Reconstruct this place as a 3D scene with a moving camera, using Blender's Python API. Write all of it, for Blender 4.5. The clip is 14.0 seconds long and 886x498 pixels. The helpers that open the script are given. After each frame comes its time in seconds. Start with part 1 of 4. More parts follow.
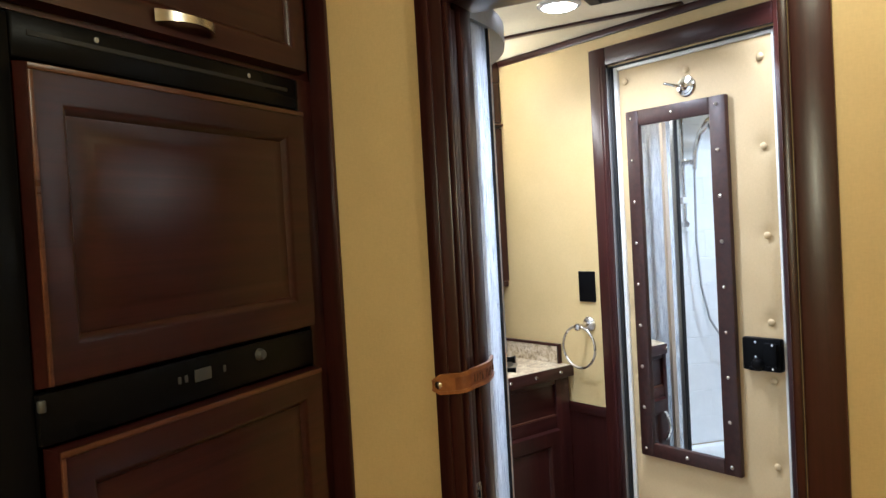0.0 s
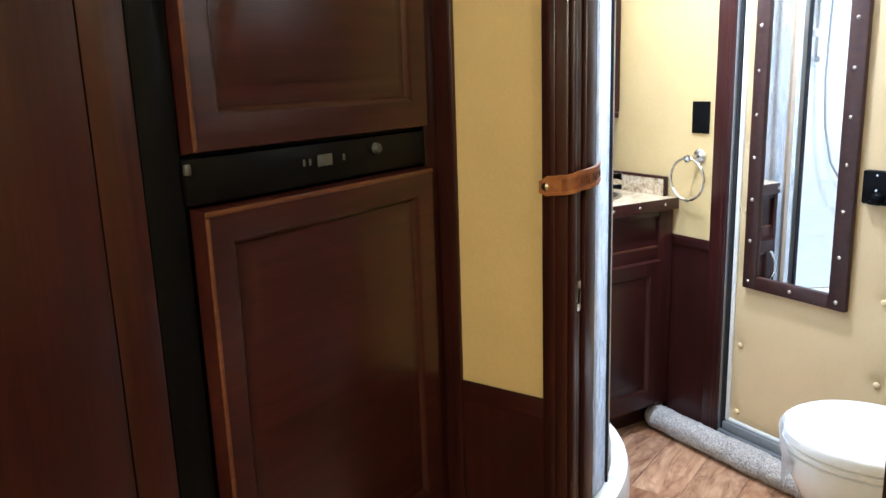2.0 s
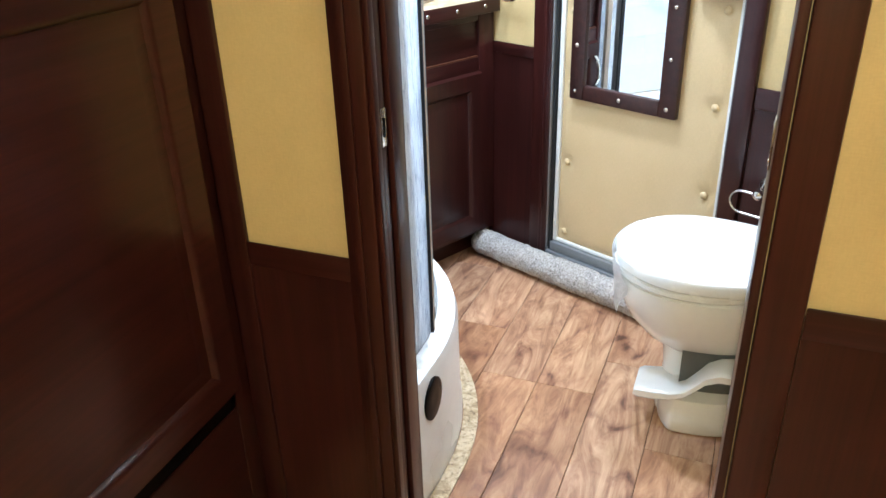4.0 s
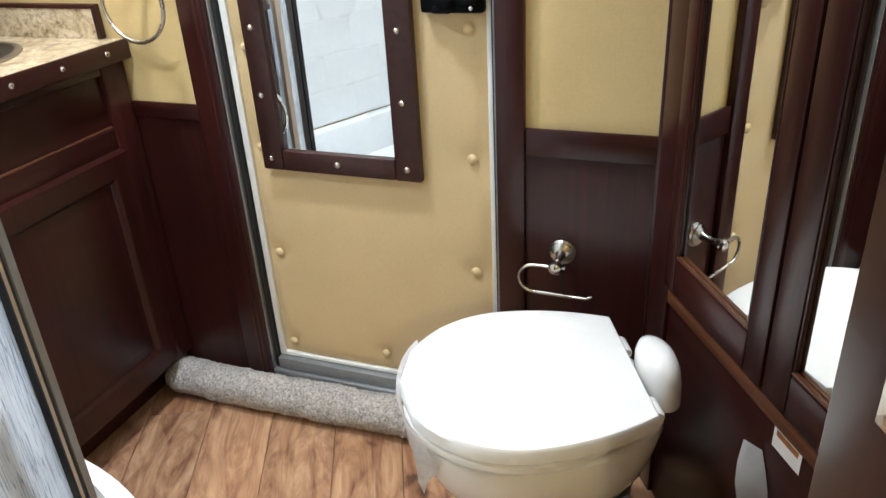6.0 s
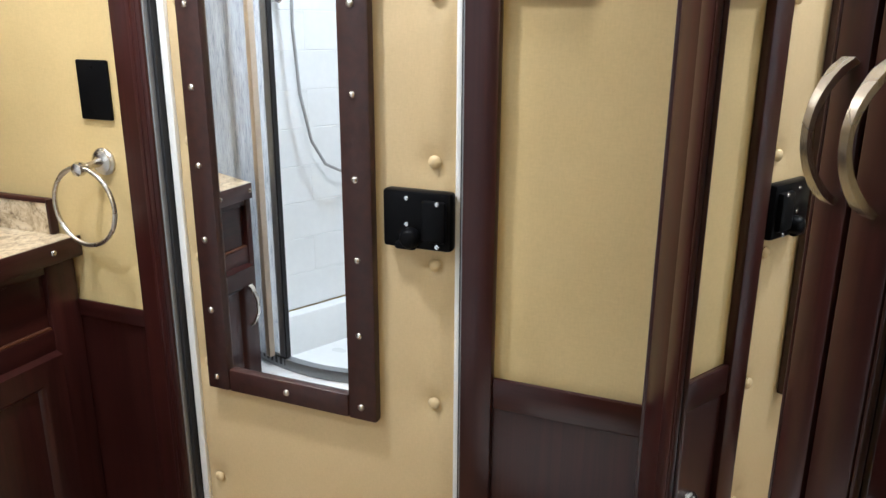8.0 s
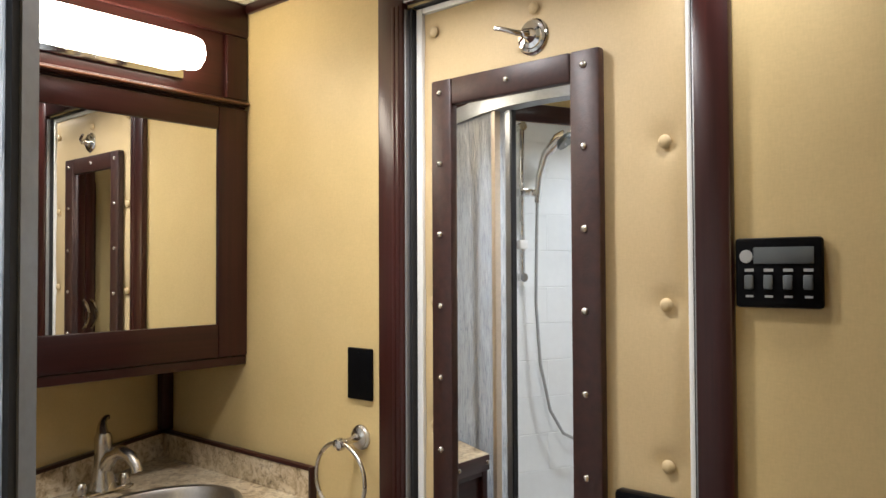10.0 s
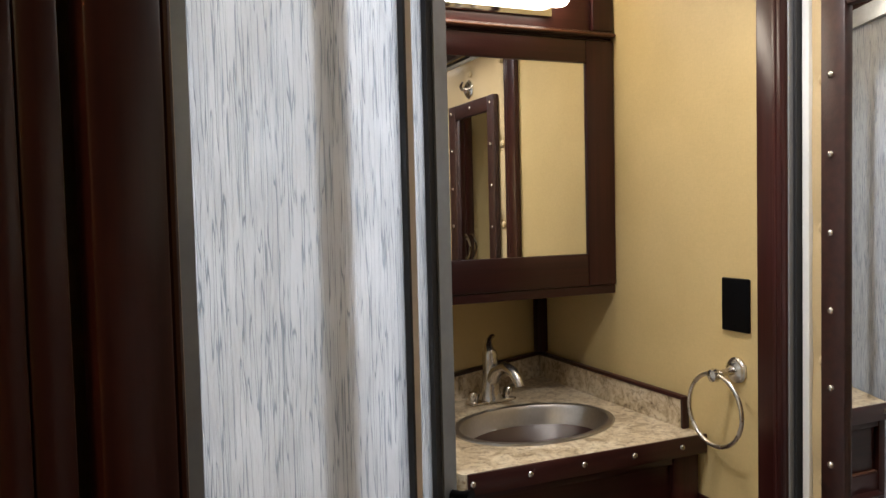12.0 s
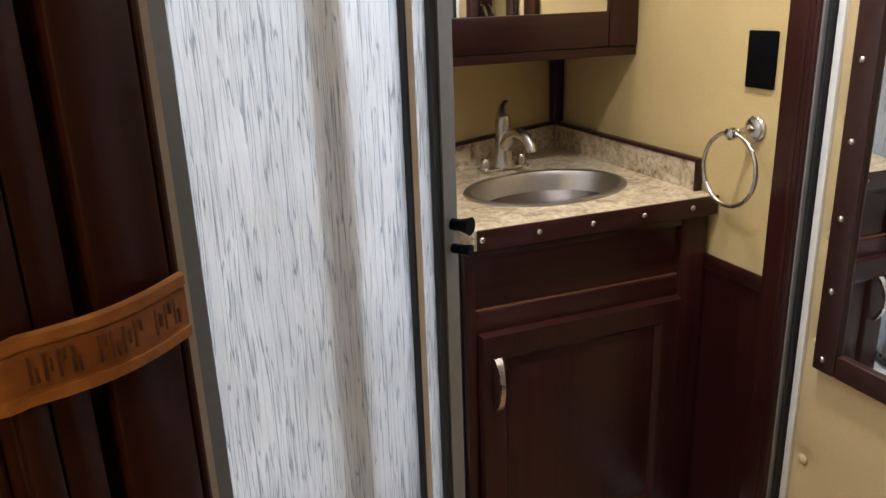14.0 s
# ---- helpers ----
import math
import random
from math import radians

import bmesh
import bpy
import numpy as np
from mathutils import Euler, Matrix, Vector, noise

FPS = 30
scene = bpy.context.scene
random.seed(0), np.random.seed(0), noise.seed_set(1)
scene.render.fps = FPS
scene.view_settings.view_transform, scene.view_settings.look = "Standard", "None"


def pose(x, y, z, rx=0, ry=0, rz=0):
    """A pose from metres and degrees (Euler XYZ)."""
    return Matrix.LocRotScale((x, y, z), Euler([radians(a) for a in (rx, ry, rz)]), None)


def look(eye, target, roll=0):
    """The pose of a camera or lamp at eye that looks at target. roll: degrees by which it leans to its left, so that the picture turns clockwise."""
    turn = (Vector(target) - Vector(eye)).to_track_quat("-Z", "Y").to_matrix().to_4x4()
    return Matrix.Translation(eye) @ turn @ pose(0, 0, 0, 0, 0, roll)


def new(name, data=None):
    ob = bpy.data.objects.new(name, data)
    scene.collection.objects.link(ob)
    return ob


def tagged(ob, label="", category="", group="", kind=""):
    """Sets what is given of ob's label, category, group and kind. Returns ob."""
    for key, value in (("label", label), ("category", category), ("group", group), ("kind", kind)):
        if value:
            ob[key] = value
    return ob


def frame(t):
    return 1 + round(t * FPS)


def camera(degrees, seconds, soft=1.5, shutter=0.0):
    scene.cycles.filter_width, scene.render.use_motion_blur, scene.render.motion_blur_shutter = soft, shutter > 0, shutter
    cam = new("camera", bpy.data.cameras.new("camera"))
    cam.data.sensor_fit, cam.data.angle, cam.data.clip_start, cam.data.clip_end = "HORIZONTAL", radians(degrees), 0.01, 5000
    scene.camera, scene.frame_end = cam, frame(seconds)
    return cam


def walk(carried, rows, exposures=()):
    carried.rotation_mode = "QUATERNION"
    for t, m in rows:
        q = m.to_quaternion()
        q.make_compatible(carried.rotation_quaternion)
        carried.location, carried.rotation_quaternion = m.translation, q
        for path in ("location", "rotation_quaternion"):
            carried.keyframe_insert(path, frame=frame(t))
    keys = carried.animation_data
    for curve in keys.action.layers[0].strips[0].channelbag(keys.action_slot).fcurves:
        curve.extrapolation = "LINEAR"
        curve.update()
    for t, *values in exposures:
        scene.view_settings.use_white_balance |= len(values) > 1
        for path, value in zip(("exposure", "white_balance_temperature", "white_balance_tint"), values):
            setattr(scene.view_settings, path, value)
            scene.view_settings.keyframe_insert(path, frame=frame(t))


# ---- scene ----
cam = camera(60.2, 14.0)
PATH = [
    (0, (0.052, 0.168, 1.377), (1.274, 1.75, 1.32), -3.2),
    (0.5, (0.023, 0.14, 1.381), (1.121, 1.812, 1.367), -2.0),
    (1, (-0.006, 0.126, 1.374), (1.019, 1.843, 1.344), -1.3),
    (1.5, (0.004, 0.121, 1.336), (0.995, 1.839, 1.082), -2.0),
    (2, (0.012, 0.138, 1.297), (0.975, 1.836, 0.865), -1.9),
    (2.2, (0.02, 0.147, 1.274), (0.985, 1.81, 0.722), -1.6),
    (4.3, (0.313, 0.439, 1.224), (1.588, 1.69, 0.324), -2.3),
    (4.5, (0.37, 0.493, 1.221), (1.698, 1.701, 0.34), -3.0),
    (5, (0.536, 0.619, 1.207), (1.934, 1.755, 0.339), -2.4),
    (5.5, (0.656, 0.716, 1.18), (2.171, 1.671, 0.291), -1.9),
    (6, (0.758, 0.838, 1.171), (2.411, 1.496, 0.257), -3.3),
    (6.5, (0.866, 0.904, 1.188), (2.593, 1.272, 0.25), -3.3),
    (7, (0.908, 0.917, 1.189), (2.667, 1.213, 0.286), -2.4),
    (7.5, (0.939, 0.891, 1.23), (2.688, 1.417, 0.413), -0.1),
    (8, (0.984, 0.828, 1.27), (2.754, 1.562, 0.696), 0.3),
    (8.2, (0.984, 0.811, 1.281), (2.78, 1.58, 0.852), 0.8),
    (10.3, (0.935, 0.787, 1.369), (2.395, 2.153, 1.436), -1.0),
    (10.5, (0.928, 0.787, 1.372), (2.341, 2.201, 1.433), -1.5),
    (11, (0.924, 0.79, 1.373), (2.138, 2.379, 1.395), -2.4),
    (11.5, (0.916, 0.79, 1.366), (1.874, 2.545, 1.375), -3.0),
    (12, (0.917, 0.785, 1.342), (1.698, 2.624, 1.246), -1.4),
    (12.5, (0.927, 0.789, 1.334), (1.665, 2.631, 1.089), -1.5),
    (13, (0.937, 0.787, 1.314), (1.643, 2.613, 0.909), -1.5),
    (13.5, (0.937, 0.792, 1.296), (1.619, 2.594, 0.761), -1.7),
    (14, (0.94, 0.795, 1.277), (1.622, 2.568, 0.652), -2.0),
]

EXPOSURES = [(0.0, 0.34, 5200, 13), (2.0, 0.99, 4950, 11), (4.5, 1.18, 4950, 8), (5.5, 0.8, 5300, 9), (6.5, 0.46, 5800, 9), (7.0, 0.36, 5700, 11), (8.0, 0.4, 5650, 12),
             (10.5, -0.4, 6250, 15), (11.0, -0.5, 6250, 15), (12.0, -0.55, 6300, 16), (13.0, -0.4, 6250, 16), (14.0, -0.12, 6150, 16)]
walk(cam, [(t, look(eye, target, roll)) for t, eye, target, roll in PATH], EXPOSURES)

# The trailer's own axes (a along it, b across it) are turned against the slanted rear wall, which stands at x = WX.
AB = pose(0, 0, 0, 0, 0, 24.5)
CA, SA = math.cos(radians(24.5)), math.sin(radians(24.5))
WX, FLOOR, CEIL = 2.015, 0.03, 1.985
PF, PB = 1.284, 1.358          # front and back of the partition, along a
LEFT = 1.60                  # the trailer's side wall behind vanity and shower, along b
WARD = 0.028                 # the face of the wardrobe, along b


def wab(a, b, z=0.0):
    return Vector((CA * a - SA * b, SA * a + CA * b, z))


# ---- light ----
world = bpy.data.worlds.new("world")
scene.world = world
world.use_nodes = True
world.node_tree.nodes["Background"].inputs[0].default_value = (0.9, 0.85, 0.75, 1)
world.node_tree.nodes["Background"].inputs[1].default_value = 0.02


def lamp(name, p, radius, watts, colour, spread=150):
    """A downlight: a disc shining down, or with a spread of 360 a bulb under its lens that also lights the upper walls."""
    if spread == 360:
        d = bpy.data.lights.new(name, "POINT")
        d.shadow_soft_size, d.energy, d.color = radius, watts, colour
        p = (p[0], p[1], p[2] - 0.05)
    else:
        d = bpy.data.lights.new(name, "AREA")
        d.shape, d.size, d.energy, d.color, d.spread = "DISK", radius * 2, watts, colour, radians(spread)
    ob = new(name, d)
    ob.location = p
    return ob


WARM, COOL, AMBER = (1.0, 0.975, 0.93), (0.88, 0.96, 1.0), (1.0, 0.86, 0.49)
DOWNLIGHTS = [(wab(2.20, 0.82), 6.8, WARM, 140), (wab(2.19, 0.26), 1.9, WARM, 140), (wab(1.64, 1.20), 4.5, COOL, 125), (wab(0.98, 0.15), 3.9, AMBER, 360), (wab(-0.75, 0.25), 31.0, AMBER, 360)]
for spot, watts, colour, spread in DOWNLIGHTS:
    lamp("downlight_lamp", (spot.x, spot.y, CEIL - 0.022), 0.045, watts, colour, spread)


# ---- materials ----
def nodes(name):
    m = bpy.data.materials.new(name)
    m.use_nodes = True
    n = m.node_tree
    return m, n, n.nodes["Principled BSDF"]


def link(n, a, b):
    n.links.new(a, b)


def coords(n, scale=(1, 1, 1), rot=(0, 0, 0)):
    t, mp = n.nodes.new("ShaderNodeTexCoord"), n.nodes.new("ShaderNodeMapping")
    mp.inputs["Scale"].default_value = scale
    mp.inputs["Rotation"].default_value = rot
    link(n, t.outputs["Object"], mp.inputs[0])
    return mp.outputs[0]


def noisy(n, vec, scale, detail=4, rough=0.55, distortion=0.0):
    t = n.nodes.new("ShaderNodeTexNoise")
    t.inputs["Scale"].default_value, t.inputs["Detail"].default_value = scale, detail
    t.inputs["Roughness"].default_value, t.inputs["Distortion"].default_value = rough, distortion
    link(n, vec, t.inputs["Vector"])
    return t.outputs[0]


def ramp(n, fac, stops):
    r = n.nodes.new("ShaderNodeValToRGB")
    e = r.color_ramp.elements
    while len(e) < len(stops):
        e.new(0.5)
    for k, (p, col) in enumerate(stops):
        e[k].position = p
        e[k].color = (*col, 1)
    link(n, fac, r.inputs[0])
    return r.outputs[0]


def mixed(n, fac, a, b, mode="MIX"):
    x = n.nodes.new("ShaderNodeMix")
    x.data_type, x.blend_type = "RGBA", mode
    if isinstance(fac, float):
        x.inputs[0].default_value = fac
    else:
        link(n, fac, x.inputs[0])
    for k, v in ((6, a), (7, b)):
        if isinstance(v, tuple):
            x.inputs[k].default_value = (*v, 1)
        else:
            link(n, v, x.inputs[k])
    return x.outputs[2]


def bumped(n, p, height, strength, distance):
    b = n.nodes.new("ShaderNodeBump")
    b.inputs["Strength"].default_value, b.inputs["Distance"].default_value = strength, distance
    link(n, height, b.inputs["Height"])
    link(n, b.outputs[0], p.inputs["Normal"])


def plain(name, col, rough=0.5, metal=0.0, grain=0.06, scale=40, bump=0.05, coat=0.0):
    m, n, p = nodes(name)
    v = coords(n)
    f = noisy(n, v, scale)
    g = noisy(n, v, scale / 9, 2)
    lo, hi = tuple(c * (1 - grain) for c in col), tuple(min(1, c * (1 + grain)) for c in col)
    c1 = ramp(n, f, [(0.3, lo), (0.7, hi)])
    c2 = ramp(n, g, [(0.3, (0.93, 0.93, 0.93)), (0.7, (1, 1, 1))])
    link(n, mixed(n, 1.0, c1, c2, "MULTIPLY"), p.inputs["Base Color"])
    link(n, ramp(n, g, [(0.3, (rough * 0.85,) * 3), (0.7, (min(1, rough * 1.15),) * 3)]), p.inputs["Roughness"])
    p.inputs["Metallic"].default_value = metal
    p.inputs["Coat Weight"].default_value = coat
    p.inputs["Coat Roughness"].default_value = 0.12
    if bump:
        bumped(n, p, f, bump, 0.002)
    return m


def stained(name, dark, light, along, rough=0.29, coat=0.0):
    """Stained wood with its grain along one axis."""
    m, n, p = nodes(name)
    s = [80, 80, 80]
    s["xyz".index(along)] = 2.2
    v = coords(n, tuple(s))
    f = noisy(n, v, 1.0, 6, 0.6, 0.6)
    w = noisy(n, coords(n), 3.0, 3)
    c1 = ramp(n, f, [(0.25, dark), (0.75, light)])
    c2 = ramp(n, w, [(0.3, (0.75, 0.72, 0.7)), (0.72, (1.1, 1.05, 1.0))])
    info = n.nodes.new("ShaderNodeObjectInfo")
    c3 = ramp(n, info.outputs["Random"], [(0.0, (0.9, 0.9, 0.9)), (1.0, (1.06, 1.04, 1.04))])
    link(n, mixed(n, 1.0, mixed(n, 1.0, c1, c2, "MULTIPLY"), c3, "MULTIPLY"), p.inputs["Base Color"])
    link(n, ramp(n, f, [(0.2, (rough * 0.95,) * 3), (0.8, (rough * 1.08,) * 3)]), p.inputs["Roughness"])
    p.inputs["Coat Weight"].default_value, p.inputs["Coat Roughness"].default_value = coat, 0.22
    p.inputs["Specular IOR Level"].default_value = 0.38
    bumped(n, p, f, 0.025, 0.0010)
    return m


def woven(name, col):
    """Vinyl wall covering with a fine woven relief and faint blotches."""
    m, n, p = nodes(name)
    h = noisy(n, coords(n, (1, 1, 0.22)), 420, 2)
    k = noisy(n, coords(n, (0.25, 0.25, 1)), 420, 2)
    g = noisy(n, coords(n), 5, 3)
    wv = mixed(n, 0.5, h, k)
    c1 = ramp(n, wv, [(0.3, tuple(c * 0.94 for c in col)), (0.7, tuple(min(1, c * 1.05) for c in col))])
    c2 = ramp(n, g, [(0.3, (0.92, 0.91, 0.88)), (0.7, (1, 1, 1))])
    link(n, mixed(n, 1.0, c1, c2, "MULTIPLY"), p.inputs["Base Color"])
    p.inputs["Roughness"].default_value = 0.55
    bumped(n, p, wv, 0.14, 0.0006)
    return m


def granite(name):
    m, n, p = nodes(name)
    v = coords(n)
    f = noisy(n, v, 28, 8, 0.72, 0.8)
    g = noisy(n, v, 90, 4, 0.7)
    c1 = ramp(n, f, [(0.30, (0.10, 0.065, 0.035)), (0.43, (0.42, 0.32, 0.19)), (0.55, (0.62, 0.52, 0.36)), (0.72, (0.74, 0.67, 0.52))])
    c2 = ramp(n, g, [(0.36, (0.35, 0.28, 0.22)), (0.47, (1, 1, 1))])
    link(n, mixed(n, 0.75, c1, c2, "MULTIPLY"), p.inputs["Base Color"])
    p.inputs["Roughness"].default_value = 0.28
    return m


def boards(name):
    """Floor planks: grain along a, knots, and a tone of its own for each plank."""
    m, n, p = nodes(name)
    info = n.nodes.new("ShaderNodeObjectInfo")
    t = n.nodes.new("ShaderNodeTexCoord")
    off = n.nodes.new("ShaderNodeVectorMath")
    off.operation = "MULTIPLY_ADD"
    comb = n.nodes.new("ShaderNodeCombineXYZ")
    for k in range(3):
        link(n, info.outputs["Random"], comb.inputs[k])
    link(n, comb.outputs[0], off.inputs[0])
    off.inputs[1].default_value = (37, 53, 11)
    link(n, t.outputs["Object"], off.inputs[2])
    mp = n.nodes.new("ShaderNodeMapping")
    mp.inputs["Scale"].default_value = (3.4, 15, 15)
    link(n, off.outputs[0], mp.inputs[0])
    f = noisy(n, mp.outputs[0], 1.0, 7, 0.66, 2.6)
    mp2 = n.nodes.new("ShaderNodeMapping")
    mp2.inputs["Scale"].default_value = (6, 11, 11)
    link(n, off.outputs[0], mp2.inputs[0])
    g = noisy(n, mp2.outputs[0], 1.0, 3, 0.5, 1.6)
    c1 = ramp(n, f, [(0.24, (0.12, 0.058, 0.030)), (0.40, (0.27, 0.152, 0.088)), (0.54, (0.39, 0.250, 0.155)), (0.74, (0.54, 0.40, 0.27))])
    c2 = ramp(n, g, [(0.25, (0.26, 0.18, 0.16)), (0.34, (0.66, 0.56, 0.54)), (0.46, (0.95, 0.90, 0.88)), (0.7, (1.05, 1.06, 1.04))])
    c3 = ramp(n, info.outputs["Random"], [(0.0, (0.74, 0.60, 0.48)), (0.35, (1.04, 0.91, 0.76)), (0.7, (0.96, 0.91, 0.84)), (1.0, (1.22, 1.13, 1.02))])
    link(n, mixed(n, 1.0, mixed(n, 1.0, c1, c2, "MULTIPLY"), c3, "MULTIPLY"), p.inputs["Base Color"])
    link(n, ramp(n, f, [(0.2, (0.5, 0.5, 0.5)), (0.8, (0.3, 0.3, 0.3))]), p.inputs["Roughness"])
    bumped(n, p, f, 0.2, 0.002)
    return m


def rain_glass(name):
    """Obscure glass with fine wavering vertical ridges, their dark refraction lines put into the colour."""
    m, n, p = nodes(name)
    f = noisy(n, coords(n, (340, 340, 13)), 1.0, 1, 0.4, 0.35)
    g = noisy(n, coords(n, (330, 330, 60)), 1.0, 2)
    k = noisy(n, coords(n, (30, 30, 12)), 1.0, 2)
    ridge = ramp(n, f, [(0.0, (1, 1, 1)), (0.44, (0.95,) * 3), (0.475, (0.08,) * 3), (0.50, (0.0,) * 3), (0.52, (0.9,) * 3), (0.62, (1, 1, 1))])
    # dark lines painted where the ridges would refract light away
    ridge_shade = ramp(n, f, [(0.40, (0.98, 0.985, 1.0)), (0.45, (0.86, 0.89, 0.92)), (0.478, (0.42, 0.46, 0.50)), (0.492, (0.42, 0.46, 0.50)), (0.515, (0.98, 0.985, 1.0))])
    link(n, ridge_shade, p.inputs["Base Color"])
    p.inputs["Transmission Weight"].default_value = 0.80
    link(n, ramp(n, g, [(0.3, (0.10,) * 3), (0.7, (0.26,) * 3)]), p.inputs["Roughness"])
    p.inputs["IOR"].default_value = 1.45
    bumped(n, p, mixed(n, 0.35, ridge, g), 1.0, 0.006)
    t, mx, out = n.nodes.new("ShaderNodeBsdfTranslucent"), n.nodes.new("ShaderNodeMixShader"), n.nodes["Material Output"]
    link(n, ridge_shade, t.inputs["Color"])
    link(n, ramp(n, k, [(0.3, (0.28,) * 3), (0.7, (0.42,) * 3)]), mx.inputs[0])
    link(n, p.outputs[0], mx.inputs[1])
    link(n, t.outputs[0], mx.inputs[2])
    link(n, mx.outputs[0], out.inputs["Surface"])
    return m


def glow(name, col, strength):
    m, n, p = nodes(name)
    p.inputs["Base Color"].default_value = (0.9, 0.88, 0.8, 1)
    p.inputs["Emission Color"].default_value = (*col, 1)
    p.inputs["Emission Strength"].default_value = strength
    return m


def shag(name):
    m, n, p = nodes(name)
    v = coords(n)
    f = noisy(n, v, 160, 4, 0.7)
    g = noisy(n, v, 30, 3)
    c1 = ramp(n, f, [(0.28, (0.16, 0.14, 0.12)), (0.5, (0.46, 0.42, 0.38)), (0.75, (0.74, 0.70, 0.64))])
    c2 = ramp(n, g, [(0.3, (0.75, 0.75, 0.75)), (0.7, (1, 1, 1))])
    link(n, mixed(n, 1.0, c1, c2, "MULTIPLY"), p.inputs["Base Color"])
    p.inputs["Roughness"].default_value = 0.95
    bumped(n, p, f, 1.0, 0.006)
    return m


def leather(name, dark, light):
    m, n, p = nodes(name)
    v = coords(n)
    f = noisy(n, v, 60, 5)
    link(n, ramp(n, f, [(0.3, dark), (0.7, light)]), p.inputs["Base Color"])
    p.inputs["Roughness"].default_value = 0.45
    bumped(n, p, noisy(n, v, 300, 2), 0.3, 0.001)
    return m


D, L = (0.018, 0.0048, 0.0041), (0.046, 0.0112, 0.0090)
WOODZ = stained("dark_cherry_upright", D, L, "z")
WOODX = stained("dark_cherry_level", D, L, "x")
WOODY = stained("dark_cherry_cross", D, L, "y")
# EDGE paints the bright highlights of moulding edges as lighter wood.
EDGE = stained("cherry_edge_highlight", (0.06, 0.022, 0.011), (0.15, 0.06, 0.028), "x", 0.28)
VINYL = woven("gold_wall_vinyl", (0.61, 0.462, 0.215))
PADVINYL = woven("gold_door_vinyl", (0.59, 0.45, 0.245))
CEILVINYL = woven("cream_ceiling_vinyl", (0.78, 0.71, 0.52))
BLACK = plain("black_plastic", (0.004, 0.004, 0.0045), 0.3, bump=0.05)
BLACK.node_tree.nodes["Principled BSDF"].inputs["Specular IOR Level"].default_value = 0.06
GREYPLASTIC = plain("grey_plastic", (0.06, 0.06, 0.06), 0.35)
RUBBER = plain("black_rubber", (0.008, 0.008, 0.009), 0.6)
WHITE = plain("white_enamel", (0.82, 0.81, 0.78), 0.25, grain=0.02, bump=0.0, coat=0.3)
PORCELAIN = plain("white_porcelain", (0.84, 0.84, 0.82), 0.14, grain=0.015, bump=0.0, coat=0.5)
ACRYLIC = plain("white_acrylic", (0.80, 0.81, 0.80), 0.3, grain=0.02, bump=0.02)
NICKEL = plain("brushed_nickel", (0.62, 0.58, 0.52), 0.26, 1.0, 0.05, 120, 0.02)
CHROME = plain("chrome", (0.80, 0.80, 0.80), 0.08, 1.0, 0.02, 60, 0.0)
STEEL = plain("brushed_steel", (0.56, 0.53, 0.49), 0.36, 1.0, 0.06, 160, 0.03)
ALU = plain("grey_aluminium", (0.30, 0.31, 0.32), 0.42, 0.7, 0.06, 90, 0.03)
BRONZE = plain("tan_anodised_strip", (0.56, 0.47, 0.36), 0.48, 0.1, 0.06, 90, 0.03)
WHITEALU = plain("white_door_edge", (0.78, 0.78, 0.75), 0.4, 0.0, 0.03)
GRANITE = granite("speckled_laminate")
PLANK = boards("oak_plank")
SUBFLOOR = plain("joint_dark", (0.09, 0.05, 0.03), 0.8)
GLASS = rain_glass("rain_glass")
SHAG = shag("grey_shag_carpet")
STRAP = leather("tan_saddle_leather", (0.20, 0.065, 0.015), (0.36, 0.14, 0.035))
TOOLED = leather("tooled_leather_brown", (0.15, 0.045, 0.011), (0.26, 0.090, 0.022))
CARVED = leather("carved_leather_dark", (0.07, 0.020, 0.006), (0.12, 0.040, 0.011))
HIDE = leather("dark_brown_leather", (0.020, 0.0062, 0.0042), (0.042, 0.0125, 0.0085))
BULB = glow("lit_diffuser", (1.0, 0.90, 0.70), 22.0)
SPOT = glow("lit_downlight_lens", (1.0, 0.95, 0.86), 14.0)
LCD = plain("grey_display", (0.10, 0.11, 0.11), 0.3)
PRINT = plain("grey_print", (0.35, 0.35, 0.34), 0.5)
PAPER = plain("white_sticker", (0.78, 0.76, 0.72), 0.5)
MIRROR, _n, _p = nodes("mirror_silver")
_p.inputs["Base Color"].default_value = (0.90, 0.91, 0.90, 1)
_p.inputs["Metallic"].default_value, _p.inputs["Roughness"].default_value = 1.0, 0.0
FILM, _n, _p = nodes("clear_plastic_film")
_p.inputs["Base Color"].default_value = (0.95, 0.95, 0.95, 1)
_p.inputs["Transmission Weight"].default_value, _p.inputs["Roughness"].default_value = 0.22, 0.35
bumped(_n, _p, noisy(_n, coords(_n), 45, 3), 0.6, 0.01)


# ---- mesh helpers ----
def box(bm, x0, x1, y0, y1, z0, z1, bevel=0.0, seg=2):
    vs = [bm.verts.new((x, y, z)) for x in (x0, x1) for y in (y0, y1) for z in (z0, z1)]
    quads = ((0, 1, 3, 2), (4, 6, 7, 5), (0, 4, 5, 1), (2, 3, 7, 6), (0, 2, 6, 4), (1, 5, 7, 3))
    fs = [bm.faces.new([vs[k] for k in q]) for q in quads]
    if bevel:
        es = list({e for f in fs for e in f.edges})
        bmesh.ops.bevel(bm, geom=es, offset=bevel, segments=seg, profile=0.5, affect="EDGES")
    return bm


